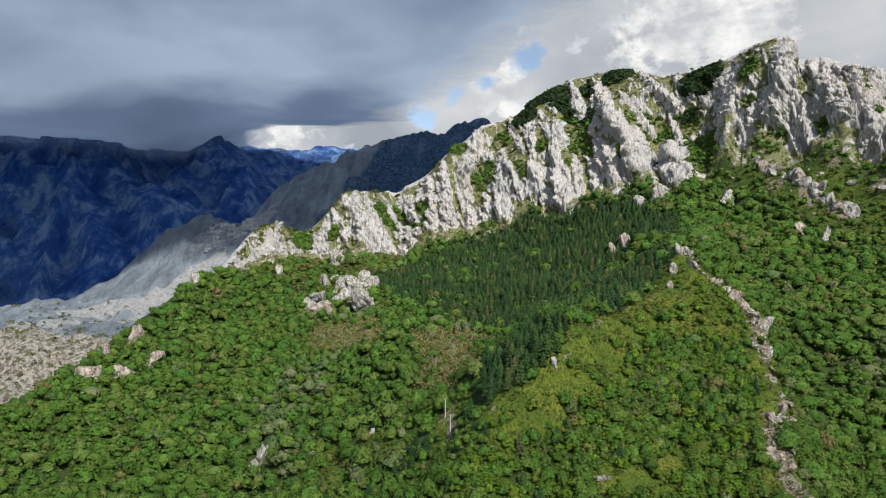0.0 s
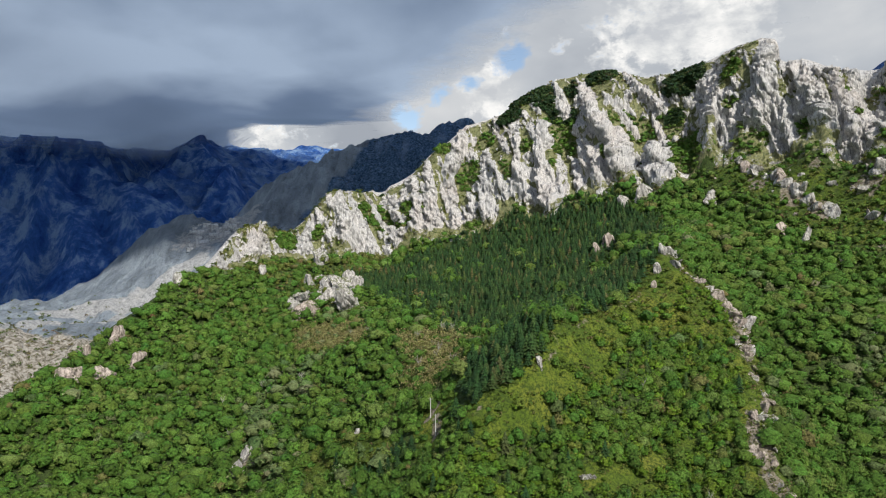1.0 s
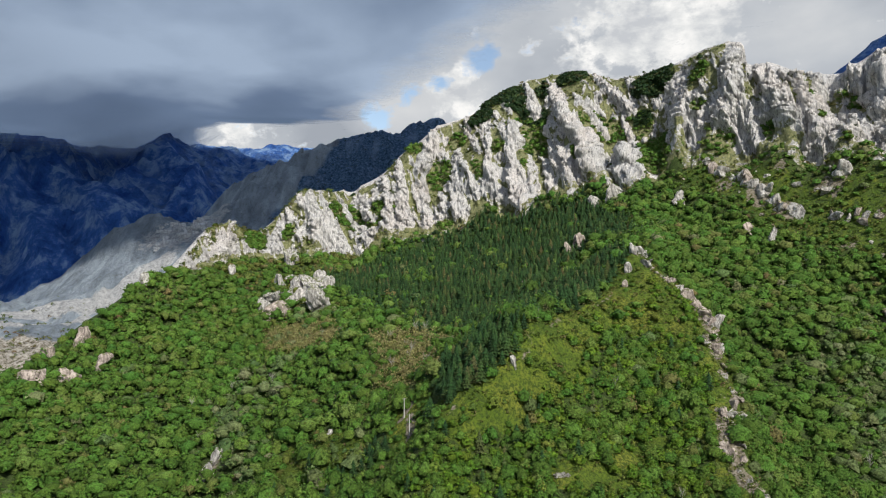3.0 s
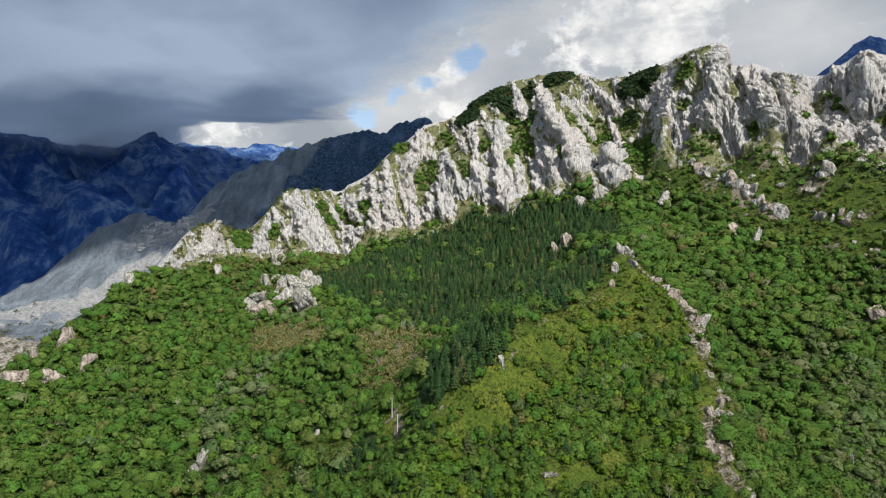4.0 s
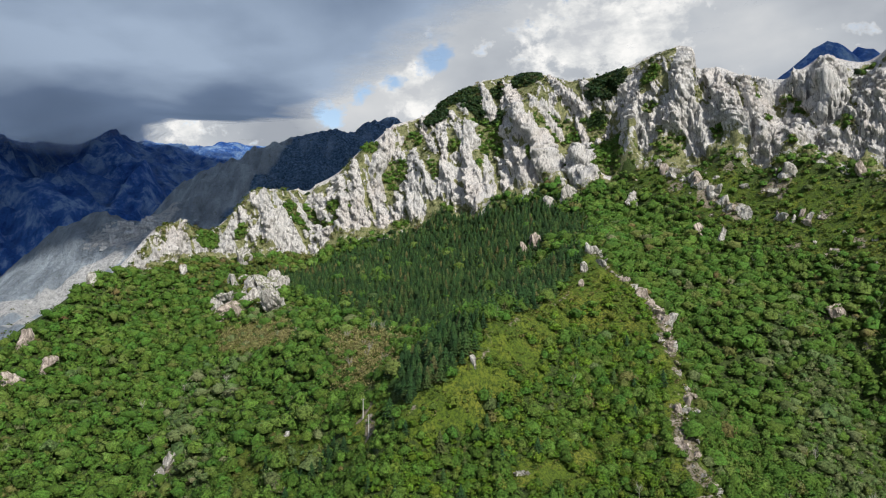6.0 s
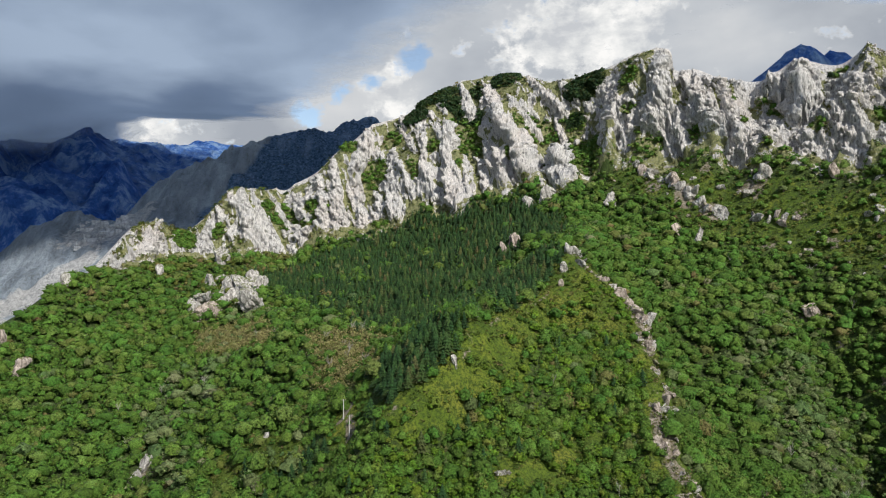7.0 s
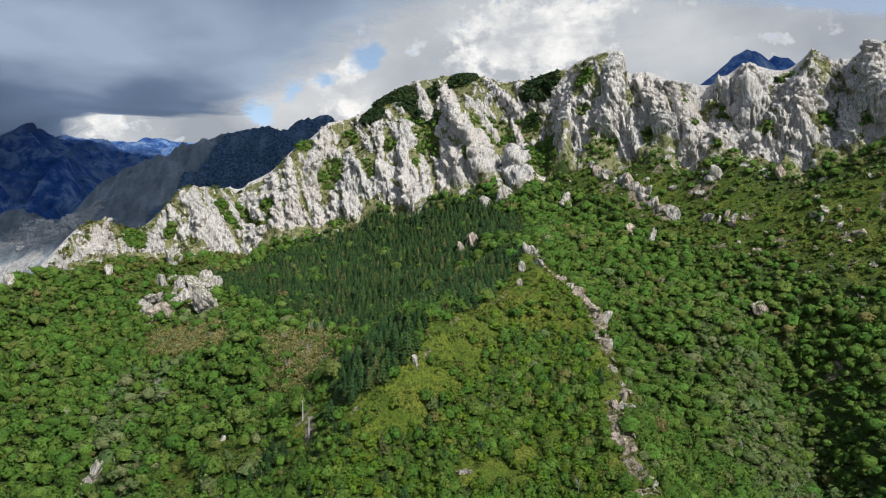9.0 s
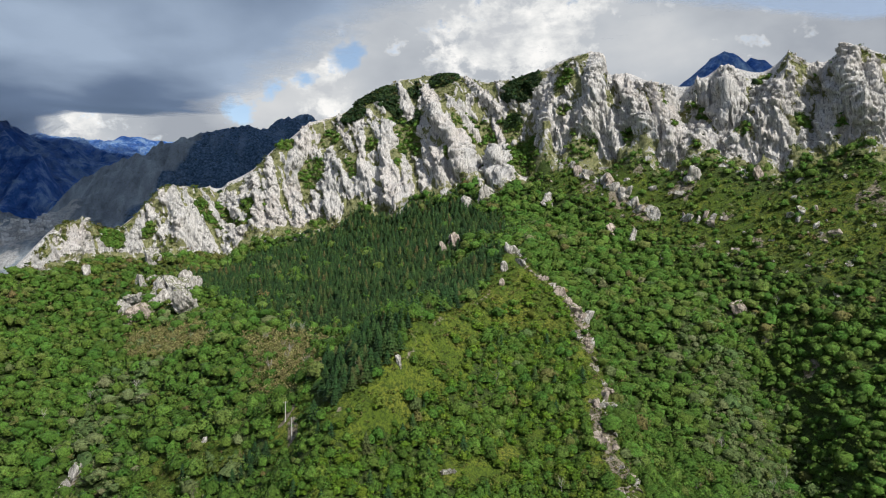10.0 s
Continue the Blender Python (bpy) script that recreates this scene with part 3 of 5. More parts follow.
def limestone():
    m, n = material("limestone")
    p = n.add("ShaderNodeNewGeometry")
    pos, nor = p.outputs["Position"], p.outputs["Normal"]
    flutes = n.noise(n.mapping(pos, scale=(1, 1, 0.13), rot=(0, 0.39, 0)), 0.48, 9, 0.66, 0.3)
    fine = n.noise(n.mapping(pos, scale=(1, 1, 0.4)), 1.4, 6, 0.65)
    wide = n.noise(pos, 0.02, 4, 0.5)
    # Shade of fissures and flute hollows is put into the colour.
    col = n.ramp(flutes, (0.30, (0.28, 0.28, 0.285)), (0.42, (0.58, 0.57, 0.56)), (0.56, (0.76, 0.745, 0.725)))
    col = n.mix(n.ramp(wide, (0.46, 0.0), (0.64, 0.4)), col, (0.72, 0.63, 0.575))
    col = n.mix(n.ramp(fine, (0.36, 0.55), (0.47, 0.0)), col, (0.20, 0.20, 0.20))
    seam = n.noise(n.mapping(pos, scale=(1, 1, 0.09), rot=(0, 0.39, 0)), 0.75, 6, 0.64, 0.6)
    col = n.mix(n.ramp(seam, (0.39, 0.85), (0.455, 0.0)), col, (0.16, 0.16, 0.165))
    stain = n.noise(n.mapping(pos, scale=(1, 1, 0.35)), 0.09, 5, 0.6)
    col = n.mix(n.ramp(stain, (0.50, 0.0), (0.66, 0.5)), col, (0.46, 0.47, 0.49))
    turf = n.math("ADD", n.add("ShaderNodeAttribute", attribute_name="turf").outputs["Fac"], n.math("MULTIPLY", n.math("SUBTRACT", n.noise(pos, 0.25, 7, 0.65), 0.5), 1.6))
    grass = n.ramp(n.noise(pos, 0.5, 5, 0.6), (0.35, (0.095, 0.125, 0.035)), (0.6, (0.27, 0.27, 0.105)))
    col = n.mix(n.ramp(turf, (0.42, 0.0), (0.56, 0.92)), col, grass)
    finish(n, col, 0.92, bump(n, n.math("ADD", flutes, n.math("MULTIPLY", fine, 0.5)), 1.0, 3.4))
    return m


def hill_ground():
    m, n = material("hill_ground")
    pos = n.add("ShaderNodeNewGeometry").outputs["Position"]
    a = n.noise(pos, 0.05, 6, 0.6)
    b = n.noise(pos, 0.9, 6, 0.65)
    col = n.ramp(a, (0.36, (0.070, 0.122, 0.014)), (0.5, (0.122, 0.178, 0.020)), (0.62, (0.190, 0.212, 0.032)))
    col = n.mix(n.ramp(b, (0.42, 0.9), (0.56, 0.0)), col, (0.045, 0.075, 0.014))
    col = n.mix(n.ramp(n.noise(pos, 0.13, 6, 0.7), (0.64, 0.0), (0.72, 0.6)), col, (0.17, 0.13, 0.06))
    # Leaf floor with the shade between crowns put into its colour.
    shaded_litter = n.ramp(b, (0.36, (0.032, 0.040, 0.014)), (0.5, (0.050, 0.080, 0.022)), (0.64, (0.078, 0.120, 0.028)))
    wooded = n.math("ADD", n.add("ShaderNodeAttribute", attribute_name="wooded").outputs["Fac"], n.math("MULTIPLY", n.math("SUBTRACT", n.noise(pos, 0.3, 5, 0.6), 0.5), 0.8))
    col = n.mix(n.ramp(wooded, (0.4, 0.0), (0.6, 1.0)), col, shaded_litter)
    bare = n.math("ADD", n.add("ShaderNodeAttribute", attribute_name="bare").outputs["Fac"], n.math("MULTIPLY", n.math("SUBTRACT", n.noise(pos, 0.45, 7, 0.65), 0.5), 1.3))
    soil = n.ramp(n.noise(pos, 0.7, 7, 0.65), (0.34, (0.11, 0.10, 0.06)), (0.5, (0.22, 0.19, 0.14)), (0.64, (0.36, 0.325, 0.28)))
    col = n.mix(n.ramp(bare, (0.45, 0.0), (0.6, 1.0)), col, soil)
    finish(n, col, 0.95, bump(n, n.math("ADD", b, n.noise(pos, 3.0, 4, 0.7)), 1.0, 0.8))
    return m


def hazed_quarry_rock():
    m, n = material("hazed_quarry_rock")
    pos = n.add("ShaderNodeNewGeometry").outputs["Position"]
    streak = n.noise(n.mapping(pos, scale=(1, 0.4, 0.3), rot=(0, 0, 0.35)), 0.05, 10, 0.68, 0.2)
    fine = n.noise(pos, 0.25, 7, 0.68)
    # Haze and blue cloud shade are put into the scree and heath colours.
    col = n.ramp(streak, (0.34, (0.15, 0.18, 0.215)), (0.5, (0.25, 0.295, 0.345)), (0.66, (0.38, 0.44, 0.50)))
    col = n.mix(n.ramp(fine, (0.34, 0.5), (0.46, 0.0)), col, (0.10, 0.12, 0.10))
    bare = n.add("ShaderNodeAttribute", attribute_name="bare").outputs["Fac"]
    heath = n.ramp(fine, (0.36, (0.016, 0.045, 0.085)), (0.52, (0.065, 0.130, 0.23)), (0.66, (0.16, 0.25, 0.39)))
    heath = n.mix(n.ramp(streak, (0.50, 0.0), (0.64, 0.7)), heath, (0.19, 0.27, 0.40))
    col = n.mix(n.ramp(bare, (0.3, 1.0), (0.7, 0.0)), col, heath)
    spoil = n.math("ADD", n.add("ShaderNodeAttribute", attribute_name="spoil").outputs["Fac"], n.math("MULTIPLY", n.math("SUBTRACT", n.noise(pos, 0.06, 7, 0.65), 0.5), 1.4))
    col = n.mix(n.ramp(spoil, (0.40, 0.0), (0.62, 1.0)), col, n.ramp(fine, (0.36, (0.32, 0.33, 0.34)), (0.58, (0.54, 0.545, 0.55))))
    ledge = n.math("ADD", n.add("ShaderNodeAttribute", attribute_name="ledge").outputs["Fac"], n.math("MULTIPLY", n.math("SUBTRACT", fine, 0.5), 0.8))
    crag_col = n.ramp(n.noise(pos, 0.3, 7, 0.68), (0.38, (0.13, 0.12, 0.075)), (0.48, (0.36, 0.33, 0.28)), (0.6, (0.58, 0.55, 0.50)))
    col = n.mix(n.ramp(ledge, (0.4, 0.0), (0.6, 1.0)), col, crag_col)
    finish(n, col, 0.95, bump(n, n.math("ADD", n.math("MULTIPLY", streak, 2.0), fine), 1.0, 7.0))
    return m


def haze_blue_rock():
    m, n = material("haze_blue_rock")
    pos = n.add("ShaderNodeNewGeometry").outputs["Position"]
    # Haze blue, and light and dark of the ribs, are put into the colour.
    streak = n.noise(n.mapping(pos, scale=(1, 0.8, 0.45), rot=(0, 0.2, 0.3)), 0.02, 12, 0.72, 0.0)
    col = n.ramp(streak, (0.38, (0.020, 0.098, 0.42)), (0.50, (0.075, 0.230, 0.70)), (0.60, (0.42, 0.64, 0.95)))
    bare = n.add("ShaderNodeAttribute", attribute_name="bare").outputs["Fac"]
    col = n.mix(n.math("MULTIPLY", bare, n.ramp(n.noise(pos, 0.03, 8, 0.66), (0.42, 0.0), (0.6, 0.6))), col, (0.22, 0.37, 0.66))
    fine = n.noise(n.mapping(pos, scale=(1, 0.5, 0.4)), 0.05, 8, 0.65)
    finish(n, col, 0.95, bump(n, n.math("ADD", streak, n.math("MULTIPLY", fine, 0.7)), 1.0, 75.0))
    return m


def leafage(name, stops, through_leaf):
    """Foliage whose colour differs by plant and leaf, shade between clumps put into it."""
    m, n = material(name)
    tint = n.add("ShaderNodeAttribute", attribute_name="tint").outputs["Fac"]
    own = n.math("FRACT", n.math("ADD", tint, n.add("ShaderNodeObjectInfo").outputs["Random"]))
    geo = n.add("ShaderNodeNewGeometry")
    leaf = geo.outputs["Random Per Island"]
    col = n.ramp(own, *stops)
    patch = n.noise(geo.outputs["Position"], 0.018, 4, 0.6)
    col = n.mix(n.ramp(patch, (0.38, 0.0), (0.62, 0.45)), col, stops[-4][1])
    # Gaps between leaf clumps are shaded in the colour, clump tops lightened.
    clump_shade = n.ramp(n.noise(geo.outputs["Position"], 1.1, 6, 0.75), (0.38, 0.38), (0.5, 0.85), (0.62, 1.3))
    col = n.mix(1.0, col, clump_shade, "MULTIPLY")
    vary = n.add("ShaderNodeHueSaturation", {"Color": col, "Hue": n.math("MULTIPLY_ADD", leaf, 0.03, 0.487), "Value": n.math("MULTIPLY_ADD", leaf, 0.5, 0.8)}).outputs[0]
    b = n.add("ShaderNodeBsdfPrincipled", {"Base Color": vary, "Roughness": 0.62, "Specular IOR Level": 0.2, "Normal": bump(n, n.noise(geo.outputs["Position"], 1.1, 6, 0.75), 1.0, 1.3)})
    tr = n.add("ShaderNodeBsdfTranslucent", {"Color": n.mix(0.35, vary, through_leaf)})
    mixed = n.add("ShaderNodeMixShader", {0: 0.10, 1: b.outputs[0], 2: tr.outputs[0]})
    n.add("ShaderNodeOutputMaterial", {"Surface": mixed.outputs[0]})
    return m


def plain(name, a, b, scale, rough=0.9):
    m, n = material(name)
    pos = n.add("ShaderNodeTexCoord").outputs["Object"]
    v = n.noise(pos, scale, 6, 0.6)
    finish(n, n.ramp(v, (0.35, a), (0.65, b)), rough, bump(n, v, 0.6, 0.1))
    return m


def weathered(name, dark, light):
    """Cracked, lichened rock with moss and grass on its flat tops."""
    m, n = material(name)
    geo = n.add("ShaderNodeNewGeometry")
    pos = geo.outputs["Position"]
    seam = n.noise(n.mapping(pos, scale=(1, 1, 0.35), rot=(0, 0.39, 0)), 0.55, 8, 0.68, 0.4)
    grain = n.noise(pos, 2.2, 6, 0.7)
    col = n.ramp(seam, (0.36, tuple(0.45 * c for c in dark)), (0.46, dark), (0.60, light))
    col = n.mix(n.ramp(grain, (0.36, 0.6), (0.5, 0.0)), col, tuple(0.5 * c for c in dark))
    up = n.add("ShaderNodeSeparateXYZ", {"Vector": geo.outputs["Normal"]}).outputs[2]
    moss = n.math("ADD", up, n.math("MULTIPLY", n.math("SUBTRACT", n.noise(pos, 0.6, 6, 0.65), 0.5), 2.2))
    col = n.mix(n.ramp(moss, (0.74, 0.0), (0.92, 0.9)), col, n.ramp(grain, (0.4, (0.060, 0.085, 0.022)), (0.6, (0.170, 0.180, 0.055))))
    finish(n, col, 0.93, bump(n, n.math("ADD", seam, n.math("MULTIPLY", grain, 0.3)), 1.0, 1.6))
    return m


LIMESTONE, HILL, HAZED_QUARRY_ROCK, HAZE_BLUE_ROCK = limestone(), hill_ground(), hazed_quarry_rock(), haze_blue_rock()
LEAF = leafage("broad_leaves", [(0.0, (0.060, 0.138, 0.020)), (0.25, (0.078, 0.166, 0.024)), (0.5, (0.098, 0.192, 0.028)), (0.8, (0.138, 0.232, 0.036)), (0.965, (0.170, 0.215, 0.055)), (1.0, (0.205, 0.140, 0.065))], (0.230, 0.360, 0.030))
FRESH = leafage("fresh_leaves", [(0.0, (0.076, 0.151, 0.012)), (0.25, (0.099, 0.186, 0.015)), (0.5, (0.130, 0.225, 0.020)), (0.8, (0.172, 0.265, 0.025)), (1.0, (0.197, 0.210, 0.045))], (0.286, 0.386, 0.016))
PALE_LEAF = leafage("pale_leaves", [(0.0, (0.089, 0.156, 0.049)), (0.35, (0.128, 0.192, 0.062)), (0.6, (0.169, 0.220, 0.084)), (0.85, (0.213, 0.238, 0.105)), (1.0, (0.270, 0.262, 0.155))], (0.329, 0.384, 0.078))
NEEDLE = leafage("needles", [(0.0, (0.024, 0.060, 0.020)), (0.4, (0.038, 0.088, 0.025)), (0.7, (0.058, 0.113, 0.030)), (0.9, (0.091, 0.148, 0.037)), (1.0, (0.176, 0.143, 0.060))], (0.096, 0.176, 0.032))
# Evergreen leaves with cloud shade put into the colour, darker than the needles.
SHADED_EVERGREEN = leafage("shaded_evergreen_leaves", [(0.0, (0.013, 0.035, 0.011)), (0.4, (0.021, 0.051, 0.015)), (0.7, (0.033, 0.066, 0.018)), (0.9, (0.051, 0.086, 0.021)), (1.0, (0.100, 0.083, 0.035))], (0.054, 0.102, 0.019))
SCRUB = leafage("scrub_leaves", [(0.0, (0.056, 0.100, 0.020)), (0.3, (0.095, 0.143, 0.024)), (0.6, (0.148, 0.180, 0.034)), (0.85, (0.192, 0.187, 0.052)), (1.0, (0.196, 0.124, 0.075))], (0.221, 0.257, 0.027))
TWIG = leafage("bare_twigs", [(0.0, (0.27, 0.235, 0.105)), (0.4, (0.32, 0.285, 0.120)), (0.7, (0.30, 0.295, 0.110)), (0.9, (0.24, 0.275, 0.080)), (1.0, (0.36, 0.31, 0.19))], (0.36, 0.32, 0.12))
BARK = plain("bark", (0.10, 0.085, 0.07), (0.24, 0.22, 0.19), 3.0)
DEADWOOD = plain("deadwood", (0.30, 0.28, 0.25), (0.48, 0.46, 0.42), 3.0)
CONCRETE = plain("concrete", (0.42, 0.42, 0.40), (0.60, 0.59, 0.56), 2.0)
IRON = plain("iron", (0.20, 0.20, 0.20), (0.34, 0.33, 0.32), 6.0, 0.5)
PALE_STONE = weathered("pale_stone", (0.33, 0.315, 0.295), (0.66, 0.64, 0.61))
PINK_STONE = weathered("pink_stone", (0.30, 0.255, 0.225), (0.60, 0.52, 0.465))
MARBLE = plain("marble", (0.34, 0.36, 0.38), (0.62, 0.63, 0.64), 0.25)


def clouds():
    m, n = material("cloud")
    thick = n.add("ShaderNodeAttribute", attribute_name="thick").outputs["Fac"]
    pos = n.add("ShaderNodeNewGeometry").outputs["Position"]
    drift = n.noise(n.mapping(pos, scale=(1, 0.7, 1), rot=(0, 0, 0.35)), 0.0016, 6, 0.52, 0.15)
    alpha = n.ramp(n.math("ADD", thick, n.math("MULTIPLY", n.math("SUBTRACT", n.noise(pos, 0.006, 7, 0.6), 0.5), 0.9)), (0.15, 0.0), (0.6, 1.0))
    # Field thin lightens or darkens this colour across the bank.
    col = n.ramp(n.math("ADD", drift, n.add("ShaderNodeAttribute", attribute_name="thin").outputs["Fac"]), (0.34, (0.095, 0.138, 0.215)), (0.5, (0.128, 0.180, 0.275)), (0.72, (0.34, 0.425, 0.545)))
    tr = n.add("ShaderNodeBsdfTranslucent", {"Color": col})
    di = n.add("ShaderNodeBsdfDiffuse", {"Color": (0.8, 0.8, 0.8, 1)})
    both = n.add("ShaderNodeMixShader", {0: 0.25, 1: tr.outputs[0], 2: di.outputs[0]})
    clear = n.add("ShaderNodeBsdfTransparent")
    n.add("ShaderNodeOutputMaterial", {"Surface": n.add("ShaderNodeMixShader", {0: alpha, 1: clear.outputs[0], 2: both.outputs[0]}).outputs[0]})
    return m


def veil():
    """Thin mist under the cloud bank."""
    m, n = material("cloud_veil")
    thick = n.add("ShaderNodeAttribute", attribute_name="thick").outputs["Fac"]
    pos = n.add("ShaderNodeNewGeometry").outputs["Position"]
    alpha = n.math("MULTIPLY", thick, n.ramp(n.noise(pos, 0.004, 6, 0.6), (0.35, 0.2), (0.6, 1.0)))
    both = n.add("ShaderNodeMixShader", {0: 0.5, 1: n.add("ShaderNodeBsdfTranslucent", {"Color": (0.9, 0.93, 0.97, 1)}).outputs[0], 2: n.add("ShaderNodeBsdfDiffuse", {"Color": (0.9, 0.93, 0.97, 1)}).outputs[0]})
    n.add("ShaderNodeOutputMaterial", {"Surface": n.add("ShaderNodeMixShader", {0: alpha, 1: n.add("ShaderNodeBsdfTransparent").outputs[0], 2: both.outputs[0]}).outputs[0]})
    return m


CLOUD, VEIL = clouds(), veil()


# ---- meshes ----
def mesh_of(name, verts, faces, mats, smooth_faces=True, mat_index=None):
    """A mesh from arrays; all faces have as many corners as the array is wide."""
    me = bpy.data.meshes.new(name)
    verts, faces = np.asarray(verts, np.float32), np.asarray(faces, np.int32)
    me.vertices.add(len(verts))
    me.vertices.foreach_set("co", verts.ravel())
    k = faces.shape[1]
    me.loops.add(faces.size)
    me.loops.foreach_set("vertex_index", faces.ravel())
    me.polygons.add(len(faces))
    me.polygons.foreach_set("loop_start", np.arange(0, faces.size, k, dtype=np.int32))
    me.polygons.foreach_set("use_smooth", np.full(len(faces), smooth_faces))
    for mt in mats:
        me.materials.append(mt)
    if mat_index is not None:
        me.polygons.foreach_set("material_index", np.asarray(mat_index, np.int32))
    me.update(calc_edges=True)
    me.validate()
    return me


def float_field(me, name, values):
    me.attributes.new(name, "FLOAT", "POINT").data.foreach_set("value", np.asarray(values, np.float32))


# What grows where: outlines in the plan.
CONIFER_BOWL = [(-26, 680), (30, 691), (82, 688), (110, 653), (138, 641), (166, 631), (179, 552), (159, 476), (143, 529), (117, 498), (105, 400), (85, 362), (58, 340), (40, 350), (27, 407), (6, 470), (-36, 555), (-73, 650)]
CONIFER_EDGE = [(136, 425), (104, 366), (79, 331), (54, 303), (43, 288), (32, 279), (18, 274), (11, 310), (17, 330), (29, 340), (60, 350), (100, 400), (130, 495)]
BROWN = [(-18, 441), (-1, 437), (27, 413), (22, 333), (8, 318), (-10, 350)]
BROWN_WEST = [(-98, 540), (-50, 546), (-33, 452), (-57, 456), (-98, 506)]
HEATH = [(150, 432), (142, 365), (142, 332), (126, 326), (103, 337), (86, 316), (74, 291), (51, 279), (50, 274), (34, 270), (25, 262), (11, 270), (15, 292), (29, 281), (46, 294), (62, 314), (101, 349), (132, 401)]
CLEARING = [(70, 266), (85, 274), (99, 281), (104, 277), (90, 266), (82, 252), (65, 246), (54, 250), (52, 259)]
SCRUB_WEST = [(-190, 650), (-172, 690), (-120, 728), (-60, 724), (-38, 715), (-44, 640), (-62, 600), (-60, 560), (-105, 540), (-120, 610), (-150, 640)]
RIB_GRASS = [(118, 262), (128, 243), (116, 240), (111, 255)]
MEADOW_WEST = [(-56, 354), (-27, 336), (-14, 318), (-20, 306), (-34, 306), (-58, 322)]
HEATH_EAST = [(225, 610), (232, 592), (267, 575), (304, 510), (334, 480), (357, 448), (400, 415), (430, 395), (420, 370), (364, 354), (325, 364), (306, 416), (275, 454), (254, 495), (236, 545), (222, 575)]
PALE_WOOD = [(233, 382), (240, 365), (243, 334), (241, 302), (235, 265), (195, 250), (185, 270), (206, 316), (203, 351)]
PALE_WEST = [(-106, 453), (-72, 549), (-51, 491), (-75, 430), (-68, 336), (-98, 360)]
FRONT = [p[:2] for p in CREST_WEST + CREST_EAST] + [(460, 200), (330, 110), (150, 120), (-260, 160), (-262, 330)]


def on(x, y, poly, edge=4.0):
    return smooth(inside(x, y, poly) + 3 * rough_noise(x / 12, y / 12, 0 * x, 2), -edge, edge)


def open_slope(x, y):
    """Hillside in front of the ridge, off the bare crags, as far as the camera sees it."""
    a = np.degrees(np.arctan2(x, y))
    return (field_at(CLIFF, x, y) < 0.35) * (inside(x, y, FRONT) > -1) * (a > -35) * (a < 49) * (240 - ground_z(x, y) < 0.40 * np.hypot(x, y))


def conifer_share(x, y):
    return np.maximum(on(x, y, CONIFER_BOWL, 13), on(x, y, CONIFER_EDGE))


def bare_share(x, y):
    return np.maximum.reduce([on(x, y, BROWN), on(x, y, BROWN_WEST)])


def grass_share(x, y):
    heath = on(x, y, HEATH, 6) * (0.78 + 0.22 * smooth(rough_noise(x / 13, y / 13, 0 * x + 4, 3), -0.25, 0.15))
    spur = np.maximum(smooth(off_line(x, y, SPUR[2:10]), 6, 1), smooth(off_line(x, y, SPUR[1:4]), 12, 5))
    rib = smooth(off_line(x, y, RIB), 9, 4)
    return np.maximum.reduce([heath, on(x, y, CLEARING), on(x, y, RIB_GRASS), 0.75 * on(x, y, MEADOW_WEST), 0.44 * on(x, y, HEATH_EAST, 10), spur, rib])


TRACK_LINE = [(8, 330), (4, 322), (1, 313), (4, 305), (3, 296)]
SLABS = [(-220, 449, 7), (-227, 479, 7), (-84, 566, 13), (-72, 582, 12), (-92, 372, 7), (134, 535, 8), (237, 470, 8), (278, 392, 8), (265, 520, 10), (276, 500, 9), (252, 545, 8), (66, 262, 2), (48, 253, 2), (290, 345, 5), (262, 455, 6)]


def bare_ground(x, y):
    """Share of bare rock and soil on the hillsides."""
    d = off_line(x, y, RIB)
    out = smooth(d + 2 * rough_noise(x / 10, y / 10, 0 * x + 3, 2), 7.5, 2.0) * (0.62 + 0.7 * rough_noise(x / 9, y / 9, 0 * x, 2))
    out = np.maximum(out, 0.6 * smooth(off_line(x, y, SPUR[3:10]), 2.2, 0.6) * (rough_noise(x / 8, y / 8, 0 * x + 2, 2) > -0.05))
    out = np.maximum(out, smooth(off_line(x, y, TRACK_LINE), 2.5, 1.2))
    for a, b, s in SLABS:
        out = np.maximum(out, smooth(np.hypot(x - a, y - b), s * 1.3, s * 0.5) * 0.9)
    out = np.maximum(out, 0.7 * on(x, y, HEATH_EAST, 8) * smooth(rough_noise(x / 16, y / 16, 0 * x + 8, 4), 0.1, 0.4))
    return out


SPOIL = np.maximum(0.9 * smooth(off_line(MX, MY, [(-430, 850), (-384, 868), (-344, 897), (-300, 935)]), 36, 8), 0.75 * smooth(off_line(MX, MY, LOWQ_RIDGE), 26, 8))
SPOIL = np.maximum(SPOIL, 0.62 * smooth(off_line(MX, MY, [(-330, 1010), (-290, 985), (-262, 1020), (-268, 1075)]), 42, 12))
LEDGE = smooth(MY, 712, 680) * smooth(MX, -235, -262)
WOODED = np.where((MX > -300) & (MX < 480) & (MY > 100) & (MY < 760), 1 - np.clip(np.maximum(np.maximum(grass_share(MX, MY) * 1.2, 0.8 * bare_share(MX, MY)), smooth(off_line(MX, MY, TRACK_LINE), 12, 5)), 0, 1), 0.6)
BARE = np.where((MX > -262) & (MX < 480) & (MY > 150) & (MY < 760), bare_ground(MX, MY), SCREE)



